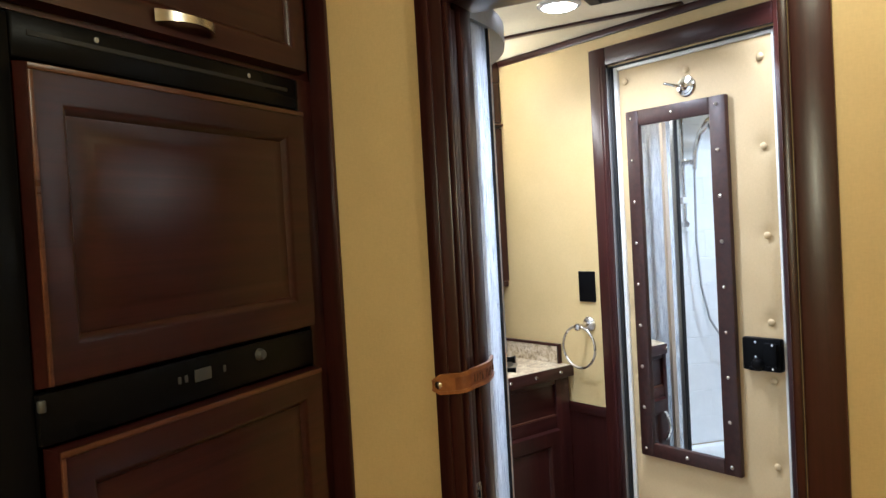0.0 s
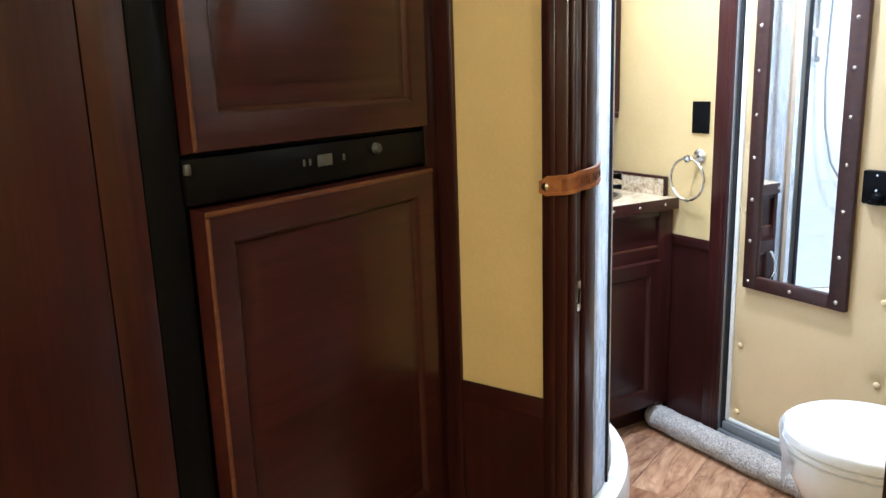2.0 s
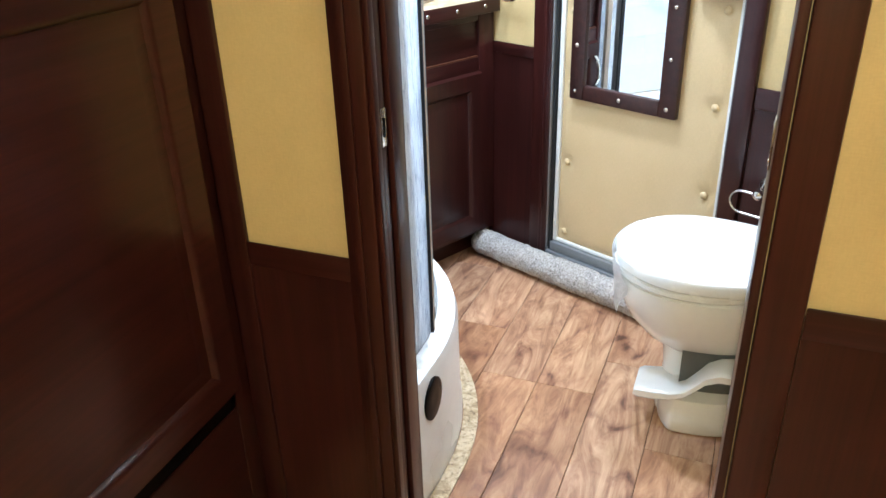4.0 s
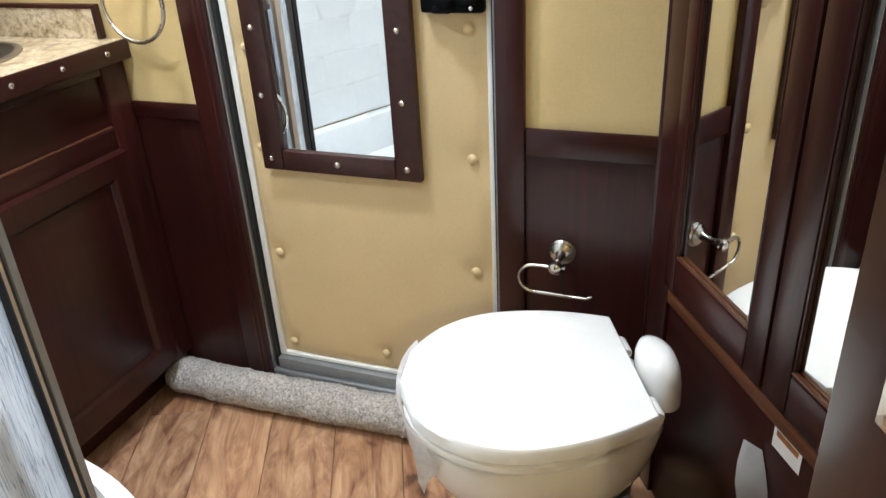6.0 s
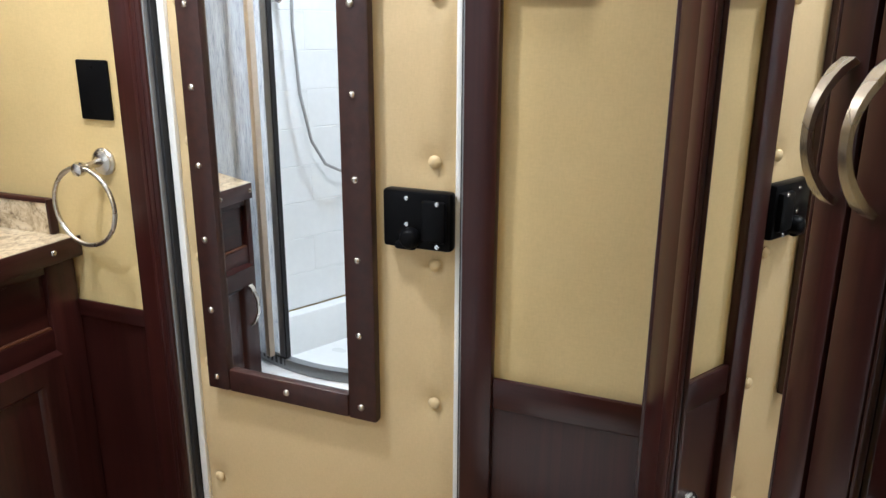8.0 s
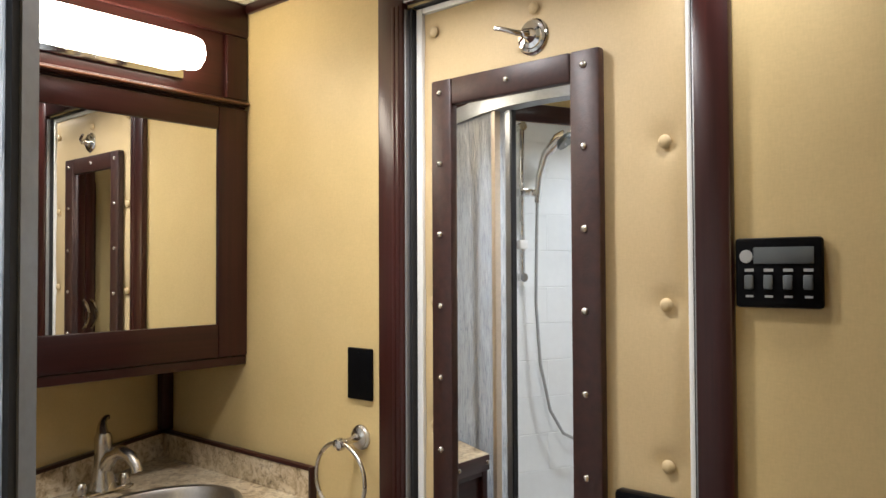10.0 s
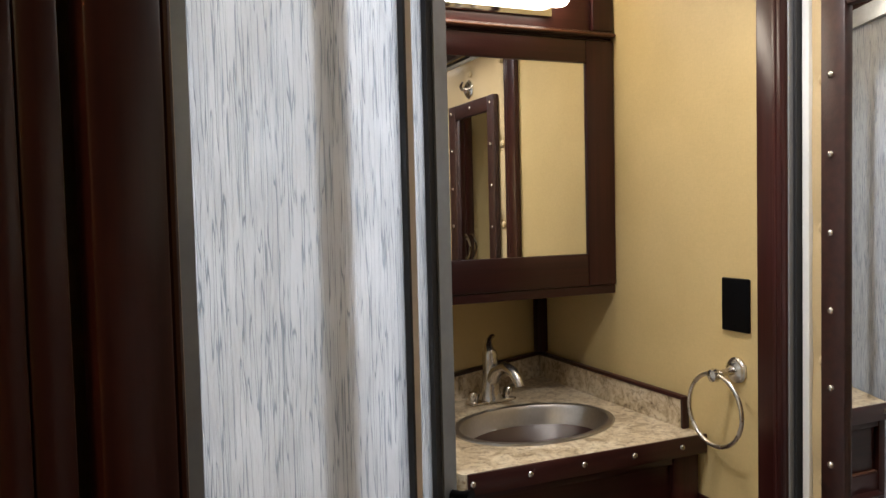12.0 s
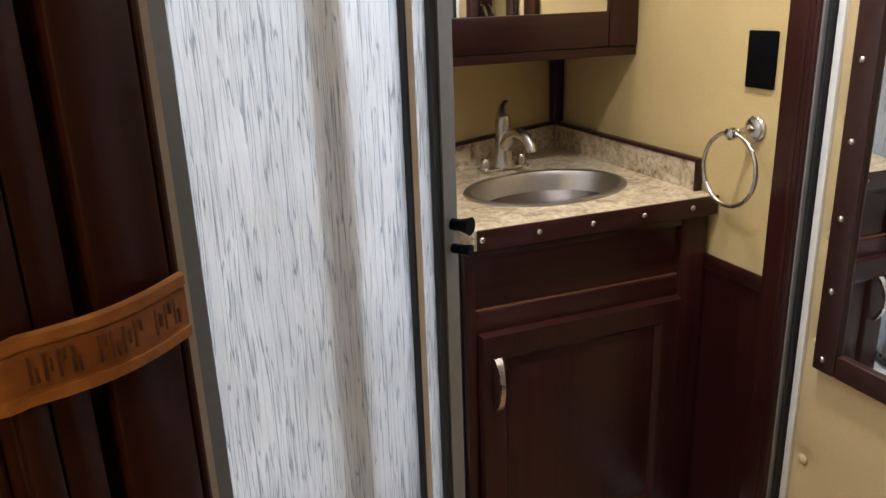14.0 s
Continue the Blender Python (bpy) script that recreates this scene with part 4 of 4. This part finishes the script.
slide = thing("shower_slide_bar", "chrome shower slide bar with a hand shower and hose", "shower", AB)
bx, by = 1.858, LEFT - 0.045
part("bar", tube(bmesh.new(), [(bx, by, 1.33), (bx, by, 1.82)], 0.009, 12), CHROME, slide)
for z in (1.33, 1.815):
    part("bracket", tube(bmesh.new(), [(bx, LEFT - 0.005, z), (bx, by + 0.01, z), (bx, by - 0.012, z)], [0.014, 0.011, 0.014], 14), CHROME, slide, "chrome wall bracket")
part("slider", B(bx - 0.05, bx + 0.018, by - 0.018, by + 0.018, 1.59, 1.615, bevel=0.008), CHROME, slide, "chrome height slider")
part("soap_shelf", B(bx - 0.014, bx + 0.014, by - 0.014, by + 0.014, 1.42, 1.45, bevel=0.004), WHITE, slide, "white clip on the bar")
hd = part("hand_shower", tube(bmesh.new(), [(bx - 0.045, by - 0.02, 1.57), (bx - 0.047, by - 0.03, 1.65), (bx - 0.058, by - 0.05, 1.72), (bx - 0.085, by - 0.085, 1.765), (bx - 0.10, by - 0.10, 1.77)], [0.010, 0.012, 0.014, 0.022, 0.026], 14), CHROME, slide)
part("spray_face", lathe(bmesh.new(), (bx - 0.095, by - 0.10, 1.768), (-0.4, -0.5, -0.75), [(0, 0.030), (0.012, 0.036), (0.018, 0.034), (0.019, 0.001)], 24), LCD, hd, "dark spray face")
part("hose", tube(bmesh.new(), [(bx - 0.045, by - 0.02, 1.57), (bx - 0.045, by - 0.015, 1.45), (bx - 0.05, by, 1.25), (bx - 0.065, by, 1.05), (bx - 0.10, by, 0.90), (bx - 0.15, by, 0.82), (bx - 0.21, by, 0.79), (bx - 0.27, by + 0.01, 0.83), (bx - 0.30, LEFT - 0.01, 0.95)], 0.005, 8), PRINT, slide, "grey flexible hose")

# ---- toilet ----
toi = thing("toilet", "white pedal-flush trailer toilet, its lid closed", "toilet", AB @ pose(1.995, 0.300, FLOOR))
toi.scale = (1.015, 1.015, 0.975)
def egg(w, front, back, z, flat=None, n=48, dx=0.0):
    pts = []
    for k in range(n):
        t = 2 * math.pi * k / n
        x, y = w * math.sin(t), math.cos(t)
        y = y * front if y > 0 else y * back
        if y < 0:
            x = w * math.copysign(abs(math.sin(t)) ** 0.8, math.sin(t))
        if flat is not None and y < -flat:
            y = -flat
        pts.append((x + dx, y, z))
    return pts


def lid_ring(g, z, n=20):
    """The lid's outline shrunk by g: an oval front, sides drawn in towards a straight back."""
    half = []
    for k in range(n + 1):
        t = k / n
        y = -0.182 + g + (0.361 - 2 * g) * t
        w = 0.176 * math.sqrt(max(0, 1 - (max(0, y - 0.0) / (0.179 - g)) ** 2)) if y > 0 else 0.176 - 0.046 * (y / -0.182) ** 2
        half.append((max(0.0, w - g), y))
    pts = [(x, y, z) for x, y in half] + [(-x, y, z) for x, y in half[-2::-1]]
    return pts


bowl = [egg(0.040, 0.03, 0.10, 0.168), egg(0.070, 0.060, 0.16, 0.195), egg(0.108, 0.105, 0.19, 0.228), egg(0.140, 0.140, 0.205, 0.272), egg(0.160, 0.165, 0.218, 0.325), egg(0.166, 0.172, 0.226, 0.362), egg(0.166, 0.172, 0.226, 0.380), egg(0.160, 0.166, 0.221, 0.385)]
part("bowl", loft(bmesh.new(), bowl), PORCELAIN, toi, "white china bowl")
part("column", loft(bmesh.new(), [egg(0.075, 0.055, 0.02, 0.002), egg(0.070, 0.050, 0.02, 0.05), egg(0.060, 0.045, 0.018, 0.12), egg(0.064, 0.052, 0.025, 0.19), egg(0.080, 0.070, 0.04, 0.222)]), PORCELAIN, toi, "white front column")
# a solid dark block gives the shade of the hollow behind the pedal
part("rear_body", loft(bmesh.new(), [egg(0.09, -0.045, 0.19, 0.10), egg(0.09, -0.045, 0.19, 0.19), egg(0.10, -0.05, 0.20, 0.26)]), LCD, toi, "dark block standing in for the shaded recess behind the pedal")
part("base_shroud", loft(bmesh.new(), [egg(0.120, 0.040, 0.19, 0.0), egg(0.128, 0.048, 0.20, 0.012), egg(0.126, 0.044, 0.195, 0.05), egg(0.116, 0.030, 0.185, 0.090), egg(0.095, 0.0, 0.17, 0.105)]), WHITE, toi, "white base")
part("seat", loft(bmesh.new(), [egg(0.168, 0.173, 0.185, 0.387), egg(0.173, 0.178, 0.185, 0.392), egg(0.173, 0.178, 0.185, 0.401), egg(0.169, 0.174, 0.182, 0.405)]), WHITE, toi, "white plastic seat ring")
part("lid", loft(bmesh.new(), [lid_ring(0.004, 0.4065), lid_ring(0.0, 0.411), lid_ring(0.0, 0.432), lid_ring(0.003, 0.4365), lid_ring(0.010, 0.4385), lid_ring(0.05, 0.4395)]), WHITE, toi, "white closed lid")
part("breaker_cover", loft(bmesh.new(), [[(0.058 * f * math.cos(2 * math.pi * k / 28) - 0.01, -0.220 + 0.032 * f * math.sin(2 * math.pi * k / 28) + dy, z) for k in range(28)] for f, dy, z in ((1, 0.0, 0.385), (1, 0.002, 0.42), (0.95, 0.004, 0.442), (0.8, 0.006, 0.458), (0.5, 0.008, 0.467), (0.15, 0.009, 0.469))]), WHITE, toi, "white rounded valve cover")
for x in (-0.085, 0.075):
    part("hinge", lathe(bmesh.new(), (x - 0.02, -0.188, 0.408), (1, 0, 0), [(0, 0.010), (0.003, 0.012), (0.037, 0.012), (0.040, 0.010)], 14), WHITE, toi, "white hinge barrel")
pr = []
spine = [(0.095, 0.088, 0.020), (0.085, 0.090, 0.027), (0.050, 0.094, 0.026), (0.015, 0.102, 0.022), (-0.015, 0.118, 0.022), (-0.038, 0.145, 0.026), (-0.058, 0.172, 0.028), (-0.085, 0.188, 0.028), (-0.125, 0.192, 0.027), (-0.165, 0.186, 0.024), (-0.178, 0.182, 0.016)]
for k, (y, z, h) in enumerate(spine):
    w = 0.046 + 0.004 * k
    pr.append([(-0.070 + w * max(-1, min(1, 1.25 * math.cos(2 * math.pi * j / 16))), y, z + h * 0.62 * max(-1, min(1, 1.25 * math.sin(2 * math.pi * j / 16)))) for j in range(16)])
part("foot_pedal", loft(bmesh.new(), pr), WHITE, toi, "white curved foot pedal")
pb = bmesh.new()
fr = []
for k in range(13):
    t = (k / 12 - 0.5) * 1.1
    drop = 0.135 * max(0, 1 - abs(t + 0.36) * 3.2)
    row = []
    for j in range(6):
        u = j / 5
        x = 0.172 * math.sin(t * 1.5) * (1 - 0.15 * u)
        y = 0.180 * math.cos(t * 1.2) + 0.008 * math.sin(k * 2.1 + j) * u - 0.015 * u
        row.append(pb.verts.new((x, y + 0.004, 0.425 - (0.02 + drop) * u)))
    fr.append(row)
for r0, r1 in zip(fr, fr[1:]):
    for j in range(5):
        pb.faces.new((r0[j], r0[j + 1], r1[j + 1], r1[j]))
bmesh.ops.solidify(pb, geom=pb.faces[:], thickness=0.0008)
film = part("wrapping", pb, FILM, toi, "clear plastic wrapping hanging from the front")
pipe = thing("toilet_hose", "white water hose and grey valve behind the toilet", "pipe", AB)
part("hose", tube(bmesh.new(), [(1.885, 0.10, 0.21), (1.84, 0.085, 0.20), (1.79, 0.06, 0.215), (1.765, 0.024, 0.225)], 0.010, 10), WHITE, pipe)
part("valve", lathe(bmesh.new(), (1.885, 0.10, 0.165), (0, 0, 1), [(0, 0.012), (0.02, 0.016), (0.06, 0.014), (0.075, 0.009)], 14), LCD, pipe, "dark grey valve body")

# ---- wardrobe with mirrored doors; its face runs from the rear wall's corner ----
WM = pose(2.0, 0.940, 0, 0, 0, 30.7)
ward = thing("wardrobe", "dark cherry wardrobe with two mirrored doors", "wardrobe", WM)
part("body", prism(bmesh.new(), [(-0.775, -0.030), (-0.020, -0.030), (-0.30, -0.46), (-0.775, -0.46)], FLOOR, CEIL - 0.002), WOODZ, ward)
part("corner_stile", B(-0.0735, -0.006, -0.0298, -0.001, FLOOR, CEIL - 0.002, bevel=0.003), WOODZ, ward)
part("lower_panel", B(-0.775, -0.0745, -0.0298, -0.008, FLOOR, 0.496, bevel=0.002), WOODX, ward)
# highlight along the rail, put into its colour
part("lower_rail", B(-0.775, -0.0745, -0.0078, -0.002, 0.470, 0.496, bevel=0.002), EDGE, ward, "rail in a highlight colour")
part("head_rail", B(-0.775, -0.0745, -0.0298, -0.002, 1.90, CEIL - 0.002, bevel=0.002), WOODX, ward)
def mirror_door(a0, a1, g0, g1, hx):
    d = part("door_panel", B(a0 + 0.004, a1 - 0.004, -0.020, -0.0055, 0.512, 1.894), WOODZ, ward, "mirrored wardrobe door")
    for x0, x1, z0, z1, mt in ((a0, g0, 0.508, 1.898, WOODZ), (g1, a1, 0.508, 1.898, WOODZ), (g0 + 0.0003, g1 - 0.0003, 0.508, 0.572, WOODX), (g0 + 0.0003, g1 - 0.0003, 1.838, 1.898, WOODX)):
        part("frame_piece", B(x0, x1, -0.0053, 0.008, z0, z1, bevel=0.004), mt, d)
    part("mirror_glass", B(g0 + 0.0005, g1 - 0.0005, -0.0052, -0.0005, 0.5725, 1.8375), MIRROR, d, "mirror glass")
    # the lower bead's highlight is in its colour
    part("bead", B(g0 + 0.0005, g1 - 0.0005, -0.0003, 0.0075, 0.5727, 0.5787, bevel=0.002), EDGE, d, "bead in a highlight colour")
    part("bead", B(g1 - 0.0055, g1 - 0.0005, -0.0003, 0.0068, 0.579, 1.837, bevel=0.002), WOODZ, d)
    part("bead", B(g0 + 0.0005, g0 + 0.0055, -0.0003, 0.0068, 0.579, 1.837, bevel=0.002), WOODZ, d)
    arch_handle(d, (hx, 0.008, 1.240), (hx, 0.008, 1.127), (0, 0.030, 0), 0.013)
mirror_door(-0.372, -0.076, -0.328, -0.110, -0.353)
mirror_door(-0.668, -0.377, -0.622, -0.430, -0.403)
part("side_stile", B(-0.775, -0.672, -0.0298, -0.001, 0.498, 1.899, bevel=0.003), WOODZ, ward)
st = thing("warning_sticker", "white warning sticker on the wardrobe's lower panel", "sticker", WM)
part("sheet", B(-0.462, -0.400, -0.0075, -0.0070, 0.432, 0.468), PAPER, st)
part("print", B(-0.455, -0.407, -0.0069, -0.0065, 0.454, 0.463), STRAP, st, "orange printed bar")
bk = thing("fender_bracket", "bent grey plastic strip under the wardrobe doors", "bracket", WM)
part("strip", loft(bmesh.new(), [[(-0.365 - 0.035 * math.sin(t * 1.4), 0.012 + 0.02 * math.sin(t * 2.2) + w * 0.5, 0.415 - 0.085 * t + w * 0.2), (-0.368 - 0.035 * math.sin(t * 1.4), 0.010 + 0.02 * math.sin(t * 2.2) + w * 0.5, 0.415 - 0.085 * t + w * 0.2)] + [(-0.385 - 0.035 * math.sin(t * 1.4), -0.006, 0.408 - 0.085 * t)] for t, w in ((0, 0), (0.3, 0.004), (0.6, 0.004), (0.9, 0.002), (1.2, 0))]), PRINT, bk)

# ---- fridge wall ----
FB = 0.965
FRM = AB @ pose(1.18, 1.001, 0, 0, 0, 2) @ pose(-1.18, -FB, 0)     # the cabinet front stands slightly askew
fr = thing("refrigerator", "black-framed trailer fridge with two dark wooden door panels", "refrigerator", FRM)
part("body", B(0.64, 1.222, FB + 0.012, FB + 0.55, 0.40, 1.652), BLACK, fr)
part("trim_frame", B(0.620, 0.6785, FB - 0.004, FB + 0.0118, 0.40, 1.656, bevel=0.004), BLACK, fr, "black plastic frame")
part("trim_frame", B(1.226, 1.232, FB - 0.004, FB + 0.0118, 0.40, 1.656, bevel=0.002), BLACK, fr, "black plastic frame")
part("trim_frame", B(0.679, 1.2255, FB - 0.004, FB + 0.0118, 1.6035, 1.658, bevel=0.004), BLACK, fr, "black plastic frame")
part("grille_line", B(0.70, 1.20, FB - 0.0055, FB - 0.0042, 1.632, 1.638), RUBBER, fr, "black groove")
def fridge_door(a0, a1, z0, z1, nm, lbl):
    d = part(nm, raised_panel(a0, a1, z0, z1, 0.060, 0.024), WOODX, fr, lbl)
    d.location = (0, FB + 0.004, 0)
    # lighter beads paint the highlight along the door's top and left edges
    part("edge_bead", B(a0 + 0.004, a1 - 0.004, -0.0265, -0.0241, z1 - 0.012, z1 - 0.004, bevel=0.001), EDGE, d, "bead coloured as the edge's highlight")
    part("edge_bead", B(a0 + 0.004, a0 + 0.011, -0.0265, -0.0241, z0 + 0.004, z1 - 0.0125, bevel=0.001), EDGE, d, "bead coloured as the edge's highlight")
    return d
fridge_door(0.681, 1.224, 1.211, 1.600, "freezer_door", "dark cherry raised panel freezer door")
fridge_door(0.689, 1.233, 0.430, 1.139, "fridge_door", "dark cherry raised panel fridge door")
ctrl = part("control_strip", B(0.679, 1.2255, FB - 0.010, FB + 0.0118, 1.1435, 1.2065, bevel=0.004), BLACK, fr, "black control strip with a knob")
part("display", B(0.928, 0.962, FB - 0.0115, FB - 0.0101, 1.170, 1.188, bevel=0.0005), GREYPLASTIC, ctrl, "small grey display")
for x in (0.895, 0.908, 0.988):
    part("button", B(x, x + 0.005, FB - 0.0122, FB - 0.0101, 1.174, 1.184, bevel=0.0006), GREYPLASTIC, ctrl, "small grey button")
part("knob", lathe(bmesh.new(), (1.074, FB - 0.010, 1.186), (0, -1, 0), [(0, 0.010), (0.006, 0.009), (0.010, 0.007), (0.011, 0.001)], 16), GREYPLASTIC, ctrl, "grey flame knob")
for z in (1.186, 0.425):
    part("hinge", lathe(bmesh.new(), (0.680, FB - 0.012, z), (0, 0, 1), [(0, 0.004), (0.002, 0.005), (0.012, 0.005), (0.014, 0.004)], 12), GREYPLASTIC, fr, "small dark hinge")
for x in (0.80, 1.10):
    part("screw", lathe(bmesh.new(), (x, FB - 0.004, 1.645), (0, -1, 0), [(0, 0.004), (0.001, 0.0035), (0.0014, 0.0005)], 10), PRINT, fr, "small screw")
part("foot_grille", B(0.64, 1.2315, FB + 0.002, FB + 0.0118, 0.385, 0.428, bevel=0.002), BLACK, fr)

up = thing("overhead_cabinet", "dark cherry cabinet over the fridge with a nickel pull", "cabinet", FRM)
part("body", B(0.622, 1.285, FB + 0.004, 1.50, 1.660, CEIL - 0.002), WOODX, up)
ud = part("door", raised_panel(0.632, 1.247, 1.668, CEIL - 0.012, 0.050, 0.020), WOODX, up, "dark cherry raised panel door")
ud.location = (0, FB + 0.002, 0)
arch_handle(ud, (0.888, -0.021, 1.694), (1.000, -0.021, 1.694), (0, -0.024, 0), 0.014)
fs = thing("fridge_surround", "dark cherry stiles framing the fridge", "surround", FRM)
part("stile", B(1.2325, 1.289, FB - 0.002, FB + 0.0035, FLOOR, 1.659, bevel=0.002), WOODZ, fs)
part("stile", B(0.558, 0.6195, FB - 0.004, FB + 0.02, FLOOR, CEIL - 0.002, bevel=0.003), WOODZ, fs)
part("base_panel", B(0.622, 1.232, FB, FB + 0.0035, FLOOR, 0.384), WOODX, fs)
part("return", B(1.2335, 1.285, FB + 0.0038, 1.50, FLOOR, 1.659), WOODZ, fs)
pan = thing("pantry_cabinet", "tall dark cherry pantry cabinet beside the fridge", "cabinet", FRM)
part("body", B(-0.05, 0.556, FB + 0.012, 1.50, FLOOR, CEIL - 0.002), WOODZ, pan)
part("door", B(-0.03, 0.5565, FB - 0.006, FB + 0.0118, 0.10, CEIL - 0.03, bevel=0.004), WOODZ, pan, "smooth dark cherry door")

# ---- downlights, carpet roll ----
def downlight(p):
    d = thing("ceiling_downlight", "small round lit downlight in the ceiling", "downlight", pose(p.x, p.y, CEIL), group="ceiling downlights")
    part("trim_ring", lathe(bmesh.new(), (0, 0, 0), (0, 0, -1), [(0, 0.062), (0.006, 0.062), (0.010, 0.056), (0.011, 0.050), (0.004, 0.047)], 32), WHITE, d, "white trim ring")
    part("lens", lathe(bmesh.new(), (0, 0, -0.0112), (0, 0, -1), [(0, 0.047), (0.004, 0.040), (0.006, 0.02), (0.0065, 0.001)], 24), SPOT, d, "glowing lens")
for spot, watts, colour, spread in DOWNLIGHTS:
    downlight(spot)
vent = thing("roof_vent", "dark framed roof vent in the bathroom ceiling", "vent", AB @ pose(2.01, 0.53, CEIL))
for x0, x1, y0, y1 in ((-0.19, 0.19, -0.20, -0.165), (-0.19, 0.19, 0.165, 0.20), (-0.19, -0.155, -0.1648, 0.1648), (0.155, 0.19, -0.1648, 0.1648)):
    part("frame_piece", B(x0, x1, y0, y1, -0.024, -0.0005, bevel=0.004), BLACK, vent)
part("screen", B(-0.154, 0.154, -0.164, 0.164, -0.012, -0.0008), LCD, vent, "grey vent screen")
part("crank", lathe(bmesh.new(), (0.0, 0.0, -0.012), (0, 0, -1), [(0, 0.02), (0.012, 0.018), (0.02, 0.012), (0.021, 0.001)], 16), BLACK, vent, "black crank knob")

roll = bmesh.new()
nr, ns = 40, 260
rings = []
for i in range(ns + 1):
    y = 2.050 - 1.06 * i / ns
    ring = []
    for k in range(nr):
        t = 2 * math.pi * k / nr
        r = 0.044 + 0.004 * noise.noise(Vector((y * 14, math.cos(t) * 1.5, math.sin(t) * 1.5))) + 0.0045 * noise.noise(Vector((y * 105, math.cos(t) * 6, math.sin(t) * 6)))
        r *= min(1, 0.72 + min(i, ns - i) * 0.05)
        ring.append((WX - 0.056 + r * 1.05 * math.cos(t) + 0.005 * math.sin(y * 6), y, max(FLOOR + 0.0005, FLOOR + 0.041 + r * 0.95 * math.sin(t))))
    rings.append(ring)
loft(roll, rings)
solid("carpet_roll", roll, SHAG, "rolled grey shag carpet lying along the slanted wall", "carpet")

# ---- pieces: shower tiles, floor planks ----
def tile_mesh(w, h, t, name, bev=0.0016):
    bm = bmesh.new()
    lo = [bm.verts.new(p) for p in ((-w / 2, 0, -h / 2), (w / 2, 0, -h / 2), (w / 2, 0, h / 2), (-w / 2, 0, h / 2))]
    hi = [bm.verts.new(p) for p in ((-w / 2 + bev, -t, -h / 2 + bev), (w / 2 - bev, -t, -h / 2 + bev), (w / 2 - bev, -t, h / 2 - bev), (-w / 2 + bev, -t, h / 2 - bev))]
    bm.faces.new(hi)
    for i in range(4):
        bm.faces.new((lo[i], lo[(i + 1) % 4], hi[(i + 1) % 4], hi[i]))
    return finish(bm, name, ACRYLIC, False)


TW, THT = 0.250, 0.120
tm, th_ = tile_mesh(TW - 0.001, THT - 0.001, 0.0009, "tile"), tile_mesh(TW / 2 - 0.001, THT - 0.001, 0.0009, "tile")
def tiles(parent, start, length, place):
    for r in range(12):
        z = 0.337 + THT * (r + 0.5)
        x = 0.0
        first = True
        while x < length - 0.02:
            w = TW / 2 if (r % 2 and first) or x + TW > length + 0.02 else TW
            if x + w > length + 0.02:
                break
            ob = new("tile", tm if w == TW else th_)
            ob.parent = parent
            ob.matrix_local = place(start + x + w / 2, z)
            x += w
            first = False
tiles(srd, PB + 0.006, 0.755, lambda x, z: pose(x, LEFT - 0.0042, z))
tiles(srp, 0.82, 0.755, lambda y, z: pose(PB + 0.0042, y, z, 0, 0, 90))

floor_ob = bpy.data.objects["floor"]
cache = {}
def plank_mesh(length, width, slant=0.0):
    key = (round(length, 3), slant)
    if key not in cache:
        bm = bmesh.new()
        l, w, e, t = length / 2 - 0.0006, width / 2 - 0.0006, 0.0012, 0.004
        lo = [bm.verts.new((x, y, -t)) for x, y in ((-l, -w), (l, -w), (l, w), (-l, w))]
        mid = [bm.verts.new((x, y, -0.0012)) for x, y in ((-l, -w), (l, -w), (l, w), (-l, w))]
        hi = [bm.verts.new((x, y, 0)) for x, y in ((-l + e, -w + e), (l - e, -w + e), (l - e, w - e), (-l + e, w - e))]
        bm.faces.new(hi)
        for a, b in ((lo, mid), (mid, hi)):
            for i in range(4):
                bm.faces.new((a[i], a[(i + 1) % 4], b[(i + 1) % 4], b[i]))
        for v in bm.verts:
            if v.co.x > 0:
                v.co.x += slant * v.co.y
        cache[key] = finish(bm, "plank", PLANK, False)
    return cache[key]


rng = random.Random(4)
PW = 0.149
BACK_A = -1.60
ENDS = {5: 2.169, 2: 2.104}
for r in range(-4, 11):
    b = 0.052 + PW * (r + 0.5)
    joint = ENDS.get(r, 2.169 - rng.choice((0.22, 0.38, 0.55, 0.66)))
    a = joint - 0.9 * 5
    while a < 3.1:
        wall = (WX + 0.012 + SA * b) / CA
        a0, a1 = max(a, BACK_A), min(a + 0.9, wall)
        if a1 - a0 > 0.05:
            cut = a + 0.9 > wall - 0.04
            ob = new("plank", plank_mesh((wall if cut else a1) - a0, PW, SA / CA if cut else 0.0))
            ob.parent = floor_ob
            ob.matrix_local = pose((a0 + (wall if cut else a1)) / 2, b, FLOOR)
            if cut:
                break
        a += 0.9
